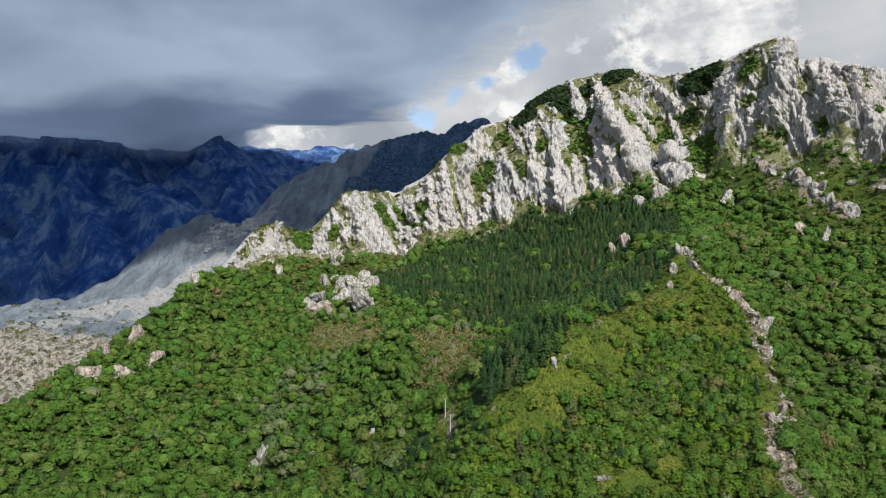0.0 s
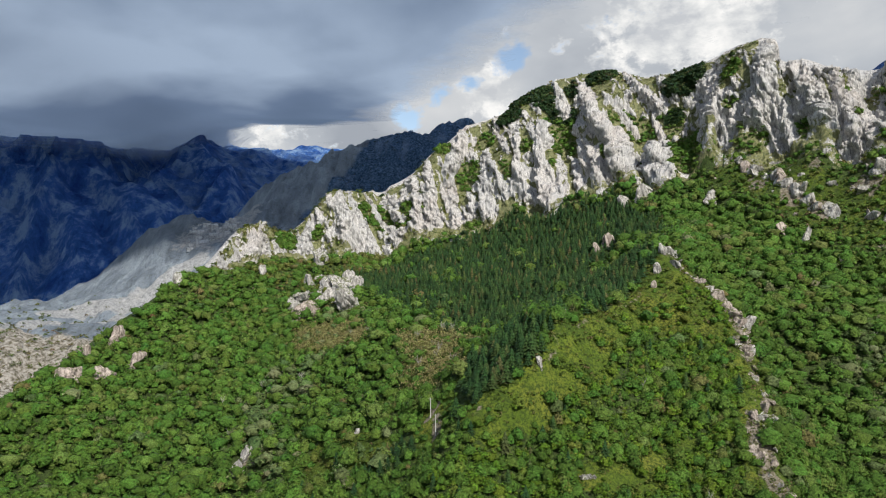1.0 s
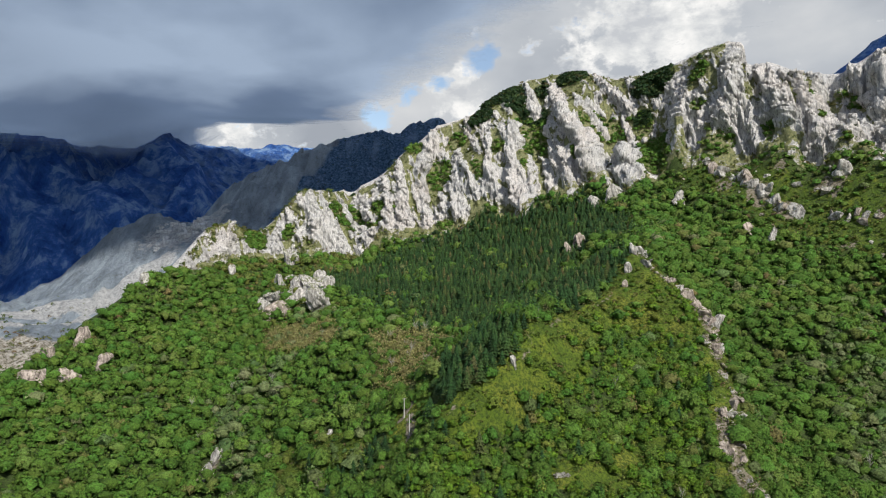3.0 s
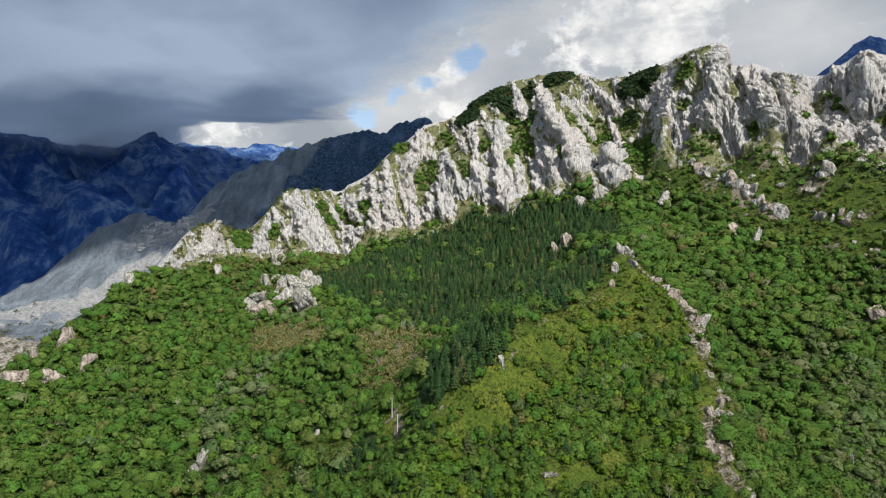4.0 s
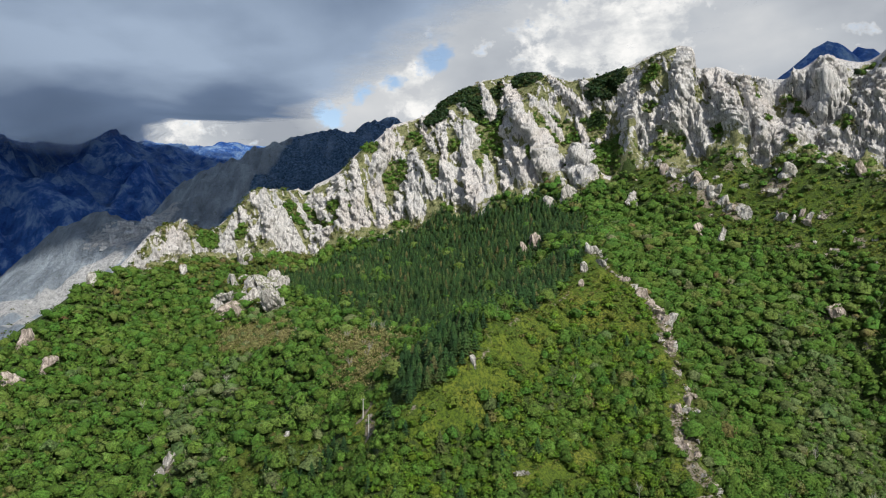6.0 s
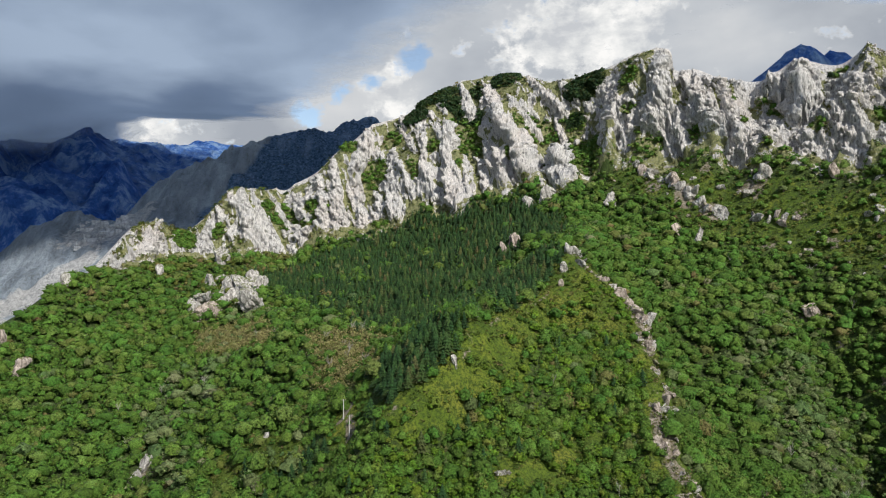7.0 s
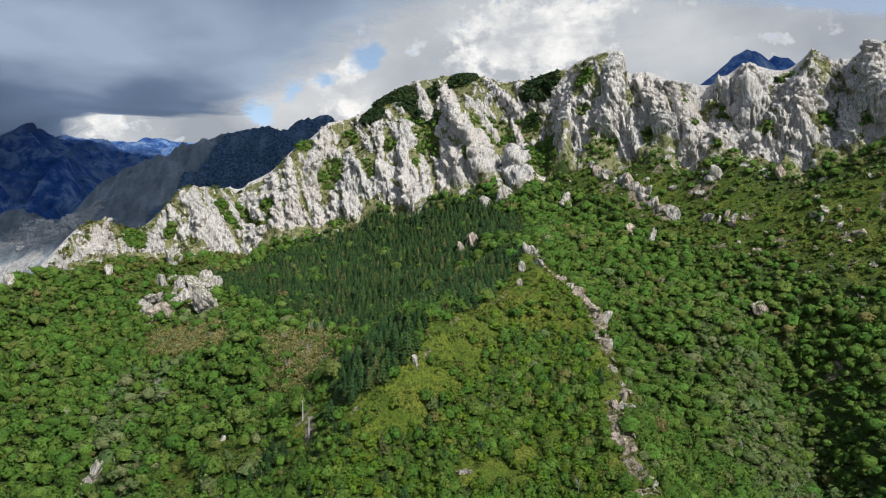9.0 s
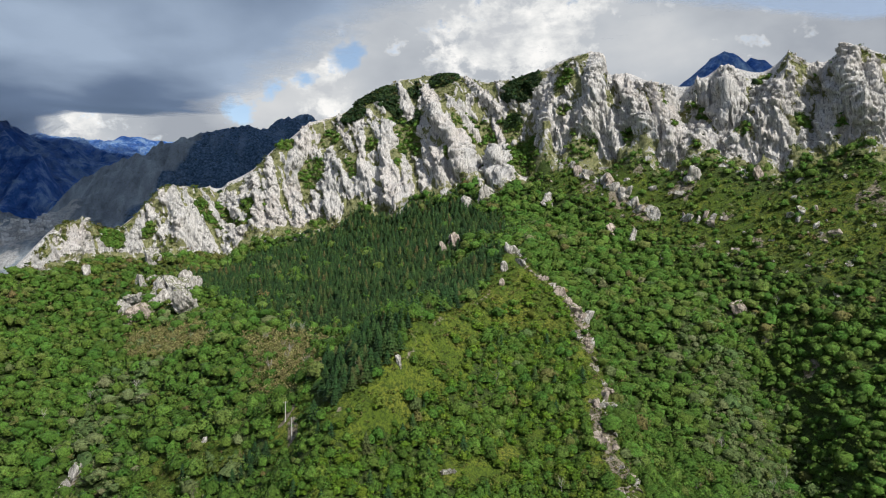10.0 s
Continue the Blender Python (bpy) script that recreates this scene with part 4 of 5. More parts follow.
def land_piece(name, pick, mats, label, category):
    """The part of the land whose faces are picked, as one sheet."""
    ny, nx = LX.shape
    idx = np.arange(ny * nx).reshape(ny, nx)
    quads = np.stack([idx[:-1, :-1], idx[:-1, 1:], idx[1:, 1:], idx[1:, :-1]], -1)[pick]
    used, inv = np.unique(quads.ravel(), return_inverse=True)
    co = np.stack([LX.ravel()[used], LY.ravel()[used], LZ.ravel()[used]], 1)
    me = mesh_of(name, co, inv.reshape(-1, 4), mats)
    float_field(me, "bare", BARE.ravel()[used])
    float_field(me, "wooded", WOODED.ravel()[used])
    float_field(me, "spoil", SPOIL.ravel()[used])
    float_field(me, "ledge", LEDGE.ravel()[used])
    return tagged(new(name, me), label, category, kind="structure")


q4 = (QUARRY[:-1, :-1] + QUARRY[1:, 1:]) / 2
f4 = (FAR[:-1, :-1] + FAR[1:, 1:]) / 2
is_far = (f4 > 0.5) & (MY[:-1, :-1] > 600)
is_quarry = ~is_far & (q4 > 0.5)
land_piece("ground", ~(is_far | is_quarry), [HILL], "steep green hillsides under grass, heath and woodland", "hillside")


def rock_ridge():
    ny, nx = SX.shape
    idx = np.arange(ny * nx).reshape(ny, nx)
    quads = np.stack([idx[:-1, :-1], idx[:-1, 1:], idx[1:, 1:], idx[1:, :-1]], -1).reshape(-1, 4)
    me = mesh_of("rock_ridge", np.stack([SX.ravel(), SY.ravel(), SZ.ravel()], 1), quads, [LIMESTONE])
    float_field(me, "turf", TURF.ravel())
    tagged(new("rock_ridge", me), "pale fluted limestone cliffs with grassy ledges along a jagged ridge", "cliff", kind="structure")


rock_ridge()
land_piece("quarry_slope", is_quarry, [HAZED_QUARRY_ROCK], "grey scree and quarried rock slopes behind the ridge, haze blue in their colours", "mountain")
land_piece("far_mountain", is_far, [HAZE_BLUE_ROCK], "rocky mountains under cloud shadow, haze blue in their colour", "mountain")


def cloud_bank(name, xs, ys, level, thickness, label, veils=True, light=0.0):
    """A bank of cloud with a soft underside: a dense sheet and thinner veils hanging below it."""
    x, y = np.meshgrid(xs, ys)
    ny, nx = x.shape
    idx = np.arange(ny * nx).reshape(ny, nx)
    quads = np.stack([idx[:-1, :-1], idx[:-1, 1:], idx[1:, 1:], idx[1:, :-1]], -1).reshape(-1, 4)
    co, faces, thick, thin = [], [], [], []
    mats = [CLOUD, VEIL]
    for i, (drop, share) in enumerate(((0, 1.0), (6, 0.30), (12, 0.28), (18, 0.26), (24, 0.24), (30, 0.22), (37, 0.18), (45, 0.14)) if veils else ((0, 1.0),)):
        z = level(x, y) - drop + 9 * rough_noise(x / 600 + i, y / 600, 0 * x, 4)
        co.append(np.stack([x.ravel(), y.ravel(), z.ravel()], 1))
        faces.append(quads + i * ny * nx)
        thick.append((thickness(x, y) * share * (1 if i == 0 else smooth(np.hypot(x, y), 1900, 2300) * smooth(-x, 600, 900))).ravel())
        # Light and dark gradients of the bank are put into its colour here.
        thin.append((light + 0.11 * smooth(-y, -2400, -1250) + 0.05 * smooth(-x, 200, 700) - 0.13 * smooth(np.hypot(x, y), 1700, 2400) * veils).ravel())
    me = mesh_of(name, np.concatenate(co), np.concatenate(faces), mats, True, (np.arange(len(quads) * len(co)) >= len(quads)).astype(int))
    float_field(me, "thick", np.concatenate(thick))
    float_field(me, "thin", np.concatenate(thin))
    return tagged(new(name, me), label, "cloud", kind="structure")


cloud_bank(
    "cloud_bank", np.linspace(-4800, 900, 66), np.linspace(550, 4700, 56),
    # The base rises with distance so it looks level from the camera.
    lambda x, y: 240 + (0.150 + 0.040 * smooth(x, -850, -600)) * 2050 + (0.092 + 0.04 * smooth(x, -850, -600)) * np.maximum(np.hypot(x, y) - 2050, 0),
    # The near edge, above the view, is set to shade the grey ridges.
    lambda x, y: np.minimum(smooth(170 - 0.36 * (y - 1320) - x, -70, 270), smooth(y - 150 * smooth(x, -50, 150) - 60 * smooth(-x, 60, 220), 545, 650)) * (1 - smooth(y - 2550 - 2200 * smooth(-x, 700, 1000), -350, 250)),
    "grey cloud bank lying on the far mountain tops, its base fitted to the view")
# Added mostly above the view so that its shadow darkens the eastern peak.
cloud_bank(
    "cloud_bank_east", np.linspace(850, 2100, 40), np.linspace(1050, 2050, 40),
    lambda x, y: 1000 + 0 * x,
    lambda x, y: smooth(x, 880, 1100) * smooth(y, 1080, 1200) * smooth(-x, -2050, -1800) * smooth(-y, -2000, -1800),
    "grey cloud patch mostly out of view, added to shade the eastern peak", False, 0.3)

# ---- woods ----
def ico(sub):
    bm = bmesh.new()
    bmesh.ops.create_icosphere(bm, subdivisions=sub, radius=1.0)
    v = np.array([q.co[:] for q in bm.verts])
    f = np.array([[q.index for q in t.verts] for t in bm.faces])
    bm.free()
    return v, f


def dome(v, f):
    """The ball without its underside."""
    f = f[v[f][:, :, 2].mean(1) > -0.45]
    used, inv = np.unique(f.ravel(), return_inverse=True)
    return v[used], inv.reshape(-1, 3)


ICO1, ICO0 = dome(*ico(2)), dome(*ico(1))


def broad_crown(seed, leaves, size, core=ICO1):
    """Crown of a broadleaf tree about 1 high and 1 wide: a dome of lumpy boughs dressed with leaf sprays. Vertices and triangles."""
    r = np.random.RandomState(seed)
    boughs = [(np.array([r.normal() * 0.07, r.normal() * 0.07, 0.60 + 0.10 * r.rand()]), 0.25 + 0.08 * r.rand())]
    for i in range(9):
        a, q = i * 0.70 + 0.6 * r.rand(), 0.20 + 0.20 * r.rand()
        boughs.append((np.array([math.cos(a) * q, math.sin(a) * q, 0.26 + 0.42 * r.rand()]), 0.15 + 0.10 * r.rand()))
    mid = np.array([0, 0, 0.46])

    def surface(d):
        """How far the dome reaches from its middle along the directions d."""
        best = np.full(len(d), 0.2)
        for c, rad in boughs:
            o = c - mid
            along = d @ o
            gap = rad ** 2 - (o @ o - along ** 2)
            best = np.maximum(best, np.where(gap > 0, along + np.sqrt(np.maximum(gap, 0)), 0))
        return best

    verts, faces, at = [], [], 0
    if core is not None:
        v, f = core
        verts.append(mid + v * (surface(v) * (0.70 + 0.22 * r.rand(len(v))))[:, None])
        faces.append(f)
        at = len(v)
    d = r.normal(size=(leaves, 3))
    d[:, 2] = np.abs(d[:, 2]) * 1.1 - 0.35
    d /= np.linalg.norm(d, axis=1, keepdims=True)
    p = mid + d * (surface(d) * (0.84 + 0.22 * r.rand(leaves)))[:, None]
    for q, n in zip(p, d):
        n = n + r.normal(size=3) * 0.5 + (0, 0, 0.15)
        n /= np.linalg.norm(n)
        u = np.cross(n, r.normal(size=3))
        u /= np.linalg.norm(u)
        w = np.cross(n, u)
        s = size * (0.7 + 0.6 * r.rand())
        verts.append(np.array([q + u * s, q + w * s * 0.85 - n * s * 0.3, q - u * s, q - w * s * 0.85 - n * s * 0.3]))
        faces.append(np.array([[0, 1, 2], [0, 2, 3]]) + at)
        at += 4
    return np.concatenate(verts), np.concatenate(faces)


def needle_crown(seed, tiers):
    """Crown of a conifer 1 high: tiers of drooping boughs round a leader."""
    r = np.random.RandomState(seed)
    verts, faces, at = [], [], 0
    for k in range(tiers):
        z0 = 0.14 + 0.80 * k / tiers
        rad = 0.29 * (1 - 0.88 * k / tiers) * (0.8 + 0.4 * r.rand())
        n = 7
        a0 = r.rand() * 6
        ring = []
        for i in range(n * 2):
            a = a0 + math.pi * i / n
            q = rad * ((0.8 + 0.4 * r.rand()) if i % 2 == 0 else 0.5)
            ring.append((math.cos(a) * q, math.sin(a) * q, z0 - (0.035 if i % 2 == 0 else -0.01)))
        verts.append(np.array([(0, 0, z0 + 0.80 / tiers * 1.25)] + ring))
        faces.append(np.array([[0, 1 + i, 1 + (i + 1) % (2 * n)] for i in range(2 * n)]) + at)
        at += 2 * n + 1
    return np.concatenate(verts), np.concatenate(faces)


def trunk_mesh(h, r0):
    v = [(math.cos(a) * q, math.sin(a) * q, z) for z, q in ((-0.08, r0), (h, r0 * 0.45)) for a in (0, 1.26, 2.51, 3.77, 5.03)]
    f = [[i, (i + 1) % 5, 5 + (i + 1) % 5] for i in range(5)] + [[i, 5 + (i + 1) % 5, 5 + i] for i in range(5)]
    return np.array(v), np.array(f)


def stand(name, crowns, places, mat, label, category):
    """One mesh of many plants. places: rows of x, y, z, height, width, turn, kind."""
    vs, fs, ts, at = [], [], [], 0
    r = np.random.RandomState(len(places))
    for x, y, z, h, w, a, k in places:
        v, f = crowns[int(k) % len(crowns)]
        c, s = math.cos(a), math.sin(a)
        q = np.empty((len(v), 3), np.float32)
        q[:, 0] = (v[:, 0] * c - v[:, 1] * s) * w + x
        q[:, 1] = (v[:, 0] * s + v[:, 1] * c) * w + y
        q[:, 2] = v[:, 2] * h + z
        vs.append(q)
        fs.append(f + at)
        ts.append(np.full(len(v), r.rand()))
        at += len(v)
    me = mesh_of(name, np.concatenate(vs), np.concatenate(fs), [mat])
    float_field(me, "tint", np.concatenate(ts))
    return tagged(new(name, me), label, category, kind="stuff")


def scatter(seed, x0, x1, y0, y1, gap, chance):
    """Jittered grid of places in a stretch of the plan; chance(x, y) is the share that stays."""
    r = np.random.RandomState(seed)
    x, y = np.meshgrid(np.arange(x0, x1, gap), np.arange(y0, y1, gap))
    x = (x + r.uniform(-0.48, 0.48, x.shape) * gap).ravel()
    y = (y + r.uniform(-0.48, 0.48, y.shape) * gap).ravel()
    keep = r.rand(x.size) < chance(x, y)
    return x[keep], y[keep], r


KEEP_CLEAR = [(1, 312), (3, 298), (56, 254)]


def clear_of(x, y, r):
    ok = np.ones(np.shape(x))
    for a, b in KEEP_CLEAR:
        ok = ok * ((np.hypot(x - a, y - b) > r) & ~((np.abs(x - a * y / b) < 2.5) & (y < b) & (y > b - 14)))
    return ok


def plants(r, x, y, h, w, kinds, sink=0.3):
    return np.stack([x, y, ground_z(x, y) - sink, h, w, r.rand(x.size) * 6.28, r.randint(0, kinds, x.size)], 1)


def as_things(name, parts, rows, label, category, group):
    """Single plants that share the meshes of their kind. parts: for each kind a list of (part name, mesh)."""
    masters = []
    for k, pieces in enumerate(parts):
        top = new(name)
        for part_name, me in pieces:
            new(part_name, me).parent = top
        masters.append(tagged(top, label, category, group))
    used = set()
    for x, y, z, h, w, a, k in rows:
        k = int(k) % len(masters)
        m = Matrix.LocRotScale((x, y, z), Euler((0, 0, a)), (w, w, h))
        if k in used:
            c = copy_thing(masters[k], Matrix.Translation((x, y, z)))
            c.matrix_basis = m
        else:
            used.add(k)
            masters[k].matrix_basis = m


def crown_mesh(crown, mat):
    me = mesh_of("crown", crown[0], crown[1], [mat])
    float_field(me, "tint", np.zeros(len(crown[0])))
    return me


BROAD = [broad_crown(s, 72, 0.056, ICO0) for s in range(9)]
FAR_BROAD = [broad_crown(50 + s, 28, 0.078, ICO0) for s in range(9)]
YOUNG = [broad_crown(60 + s, 30, 0.085, ICO0) for s in range(5)]
BUSH = [broad_crown(20 + s, 22, 0.19, ICO0) for s in range(5)]
TUFT = [broad_crown(40 + s, 14, 0.17, None) for s in range(5)]
SPARSE = [broad_crown(30 + s, 26, 0.09, None) for s in range(4)]
FIR = [needle_crown(s, 6) for s in range(5)]
TRUNK = mesh_of("trunk", *trunk_mesh(0.5, 0.035), [BARK])
FIR_TRUNK = mesh_of("trunk", *trunk_mesh(0.9, 0.022), [BARK])


def broad_chance(x, y):
    keep = 1 - np.maximum.reduce([np.maximum((0.80 + 0.18 * smooth(rough_noise(x / 22, y / 22, 0 * x + 6, 3), 0.2, -0.1)) * on(x, y, CONIFER_BOWL), 0.95 * on(x, y, CONIFER_EDGE)), bare_share(x, y) * 0.8, grass_share(x, y) * 0.97])
    return 0.97 * open_slope(x, y) * keep * clear_of(x, y, 5)


# broadleaf woods: finely leaved trees on the lower slopes, simpler ones higher up
def wood(seed, gap, height, share):
    xs, ys, r = scatter(seed, -275, 450, 195, 735, gap, lambda x, y: share(x, y) * broad_chance(x, y))
    size = r.gamma(4.5, 1 / 4.5, xs.size) * (1 + 0.25 * rough_noise(xs / 60, ys / 60, 0 * xs, 3))
    facet = inside(xs, ys, [p[:2] for p in SPUR[2:]] + [p[:2] for p in RIB[::-1]]) > 0
    hs = np.clip(height * size, 2.4, 11.5) * (1 - 0.35 * on(xs, ys, HEATH_EAST, 8)) * np.where(facet, 0.76, 1.0) * np.where(np.hypot(xs - 2, ys - 296) < 22, 0.6, 1.0)
    rows = plants(r, xs, ys, hs, hs * r.uniform(0.85, 1.3, xs.size), 9, r.uniform(0.2, 1.6, xs.size))
    pale = r.rand(xs.size) < 0.01 + 0.5 * on(xs, ys, PALE_WOOD, 14) + 0.5 * on(xs, ys, PALE_WEST, 12) + 0.25 * smooth(rough_noise(xs / 35, ys / 35, 0 * xs + 5, 3), 0.36, 0.6)
    dry = ~pale & (r.rand(xs.size) < 0.72 * on(xs, ys, SCRUB_WEST, 10) + 0.18 * on(xs, ys, HEATH_EAST, 10) + 0.30 * on(xs, ys, MEADOW_WEST, 16))
    rows[dry, 3:5] *= 0.75
    return xs, ys, rows, pale, dry


xs, ys, rows, pale, dry = wood(3, 2.5, 5.2, lambda x, y: np.hypot(x, y) < 345)
near = ~pale & ~dry & (ys > 236) & (ys < 288) & (xs > 20) & (xs < 190)
near &= np.cumsum(near) <= 300
stand("broadleaf_wood", BROAD, rows[~pale & ~near & ~dry], LEAF, "dense mid-green broadleaf woodland on the lower hillsides", "woodland")
stand("pale_wood", BROAD[:3], rows[pale], PALE_LEAF, "thin grey-green broadleaf trees among the darker wood", "woodland")
stand("meadow_scrub", BROAD[:4], rows[dry], SCRUB, "olive bushes round the small meadow", "scrub")
as_things("broadleaf_tree", [[("trunk", TRUNK), ("crown", crown_mesh(c, LEAF))] for c in BROAD], rows[near], "round-crowned green broadleaf tree on the steep lower slope", "tree", "trees of the lower slope")
xs, ys, rows, pale, dry = wood(13, 3.4, 5.6, lambda x, y: np.hypot(x, y) >= 345)
stand("dry_scrub", FAR_BROAD, rows[dry], SCRUB, "olive and rusty scrub trees below the western crest", "woodland")
stand("upper_broadleaf_wood", FAR_BROAD, rows[~pale & ~dry], LEAF, "dense mid-green broadleaf woodland on the upper hillsides", "woodland")
stand("upper_pale_wood", FAR_BROAD, rows[pale], PALE_LEAF, "thin grey-green trees among the upper wood", "woodland")
# saplings and tall bushes fill the spur's face
xs, ys, r = scatter(4, 0, 160, 225, 405, 2.3, lambda x, y: 0.92 * (inside(x, y, [p[:2] for p in SPUR[2:]] + [p[:2] for p in RIB[::-1]]) > 2) * (1 - 0.93 * grass_share(x, y)) * clear_of(x, y, 4))
hs = np.clip(r.gamma(4, 1 / 4, xs.size) * 2.9, 1.0, 6.0)
stand("spur_thicket", YOUNG, plants(r, xs, ys, hs, hs * 1.25, 7), FRESH, "thick growth of young green trees and bushes on the spur", "scrub")

xs, ys, r = scatter(41, 165, 300, 235, 400, 2.4, lambda x, y: 0.9 * np.maximum(on(x, y, PALE_WOOD, 12), smooth(off_line(x, y, SHOULDER), 34, 20)) * open_slope(x, y))
hs = np.clip(r.gamma(4, 1 / 4, xs.size) * 2.6, 1.0, 5.0)
stand("shoulder_thicket", YOUNG, plants(r, xs, ys, hs, hs * 1.3, 7), PALE_LEAF, "light green undergrowth of young trees on the eastern shoulder", "scrub")

# conifers in the hollow and along the spur
xs, ys, r = scatter(5, -90, 200, 255, 705, 3.7, lambda x, y: 0.92 * open_slope(x, y) * conifer_share(x, y) * clear_of(x, y, 5) * (off_line(x, y, SPUR[2:10]) > 3))
hs = r.uniform(4.5, 10, xs.size) * (1 + 0.2 * rough_noise(xs / 25, ys / 25, 0 * xs, 2))
rows = plants(r, xs, ys, hs, r.uniform(9, 14, xs.size), 5)
near = ys < 345
near &= np.cumsum(near) <= 300
stand("conifer_wood", FIR, rows[~near], NEEDLE, "dark green conifer plantation in the hollow under the cliffs", "woodland")
trunks = rows[~near].copy()
stand("conifer_trunks", [trunk_mesh(0.9, 0.02)], trunks, BARK, "bare grey trunks of the conifer plantation", "woodland")
as_things("conifer", [[("trunk", FIR_TRUNK), ("crown", crown_mesh(c, NEEDLE))] for c in FIR], rows[near], "dark green conifer with drooping tiers on the spur's edge", "tree", "conifers along the spur")
xs, ys, r = scatter(7, 5, 140, 268, 440, 3.0, lambda x, y: 0.9 * on(x, y, CONIFER_EDGE, 3) * smooth(off_line(x, y, SPUR[2:10]), 16, 9) * (off_line(x, y, SPUR[2:10]) > 2.5) * clear_of(x, y, 4))
hs = r.uniform(5, 9.5, xs.size)
as_things("conifer", [[("trunk", FIR_TRUNK), ("crown", crown_mesh(c, NEEDLE))] for c in FIR], plants(r, xs, ys, hs, hs * 1.35, 5)[:260], "dark green conifer in the close row below the spur's crest", "tree", "conifers along the spur")
xs, ys, r = scatter(19, -30, -7, 292, 312, 3.2, lambda x, y: 0.85 * clear_of(x, y, 4) * (np.hypot((x + 18) / 1.6, y - 302) < 7))
hs = r.uniform(4.5, 8, xs.size)
as_things("conifer", [[("trunk", FIR_TRUNK), ("crown", crown_mesh(c, NEEDLE))] for c in FIR], plants(r, xs, ys, hs, hs * 1.4, 5), "dark green conifer in a clump beside the poles", "tree", "conifers beside the poles")
# single conifers lower down
xs, ys, r = scatter(6, -60, 140, 225, 330, 7, lambda x, y: (0.10 + 0.5 * (np.hypot((x - 36) / 1.4, y - 266) < 16)) * open_slope(x, y) * clear_of(x, y, 5) * (1 - grass_share(x, y)))
hs = r.uniform(6, 9.5, xs.size)
as_things("conifer", [[("trunk", FIR_TRUNK), ("crown", crown_mesh(c, NEEDLE))] for c in FIR[:3]], plants(r, xs, ys, hs, hs * 1.1, 3), "dark green conifer among broadleaf trees", "tree", "conifers among the broadleaf wood")

# heath, scrub and thickets
xs, ys, r = scatter(8, -100, 430, 215, 640, 1.5, lambda x, y: (0.5 + 0.5 * smooth(rough_noise(x / 9, y / 9, 0 * x, 3), -0.25, 0.35)) * open_slope(x, y) * grass_share(x, y))
hs = np.clip(r.gamma(2.2, 1 / 2.2, xs.size) * 1.0, 0.4, 3.4) * (1 + 0.5 * on(xs, ys, HEATH_EAST, 8))
stand("heath_scrub", TUFT, plants(r, xs, ys, hs, hs * r.uniform(1.0, 1.6, xs.size), 5, 0.15), SCRUB, "low green and ochre heath bushes on open grass", "scrub")
xs, ys, r = scatter(9, -110, 40, 300, 560, 2.3, lambda x, y: 0.85 * bare_share(x, y) * open_slope(x, y) * clear_of(x, y, 4))
hs = r.uniform(2.5, 6.5, xs.size)
stand("bare_thicket", SPARSE, plants(r, xs, ys, hs, hs * 0.85, 4), TWIG, "leafless brown thicket in the clearing above the track", "scrub")

# scrub on the ledges and in the clefts of the crags, and wood on top of the ridge
r = np.random.RandomState(12)
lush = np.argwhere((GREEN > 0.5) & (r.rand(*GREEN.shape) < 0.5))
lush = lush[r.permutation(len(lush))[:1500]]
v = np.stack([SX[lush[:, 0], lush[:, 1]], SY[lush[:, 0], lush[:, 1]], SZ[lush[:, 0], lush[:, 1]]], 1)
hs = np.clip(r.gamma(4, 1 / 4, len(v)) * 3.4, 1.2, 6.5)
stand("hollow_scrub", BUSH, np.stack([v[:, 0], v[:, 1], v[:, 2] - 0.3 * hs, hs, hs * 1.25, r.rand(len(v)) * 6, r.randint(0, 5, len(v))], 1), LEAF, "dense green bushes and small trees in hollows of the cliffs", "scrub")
ledge = np.argwhere((TURF > 0.45) & (r.rand(*TURF.shape) < 0.4))
ledge = ledge[r.permutation(len(ledge))[:3000]]
v = np.stack([SX[ledge[:, 0], ledge[:, 1]], SY[ledge[:, 0], ledge[:, 1]], SZ[ledge[:, 0], ledge[:, 1]]], 1)
hs = np.clip(r.gamma(3, 1 / 3, len(v)) * 2.3, 0.8, 6)
stand("ledge_scrub", TUFT, np.stack([v[:, 0], v[:, 1], v[:, 2] - 0.3 * hs, hs, hs * 1.3, r.rand(len(v)) * 6, r.randint(0, 5, len(v))], 1), SCRUB, "green bushes on ledges and in clefts of the cliffs", "scrub")
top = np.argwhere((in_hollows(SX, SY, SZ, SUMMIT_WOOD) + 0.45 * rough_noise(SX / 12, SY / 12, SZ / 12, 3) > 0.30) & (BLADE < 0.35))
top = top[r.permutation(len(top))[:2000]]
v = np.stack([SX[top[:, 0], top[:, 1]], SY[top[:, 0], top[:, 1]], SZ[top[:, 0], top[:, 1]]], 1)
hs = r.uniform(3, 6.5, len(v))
stand("summit_wood", BUSH, np.stack([v[:, 0], v[:, 1], v[:, 2] - 0.35 * hs, hs, hs * 1.2, r.rand(len(v)) * 6, r.randint(0, 7, len(v))], 1), SHADED_EVERGREEN, "evergreen trees on the crest of the ridge, leaves darkened for cloud shade", "woodland")
# bushes on the quarry side
xs, ys, r = scatter(14, -520, -230, 430, 900, 6, lambda x, y: (0.10 + 0.5 * (y < 705)) * (field_at(QUARRY, x, y) > 0.5) * (field_at(CLIFF, x, y) < 0.3))
hs = r.uniform(1.5, 5, xs.size)
stand("quarry_scrub", TUFT, plants(r, xs, ys, hs, hs * 1.3, 5), SCRUB, "scattered dark bushes on pale quarry rock", "scrub")


# ---- rocks ----
ICO3, ICO4 = ico(3), ico(4)


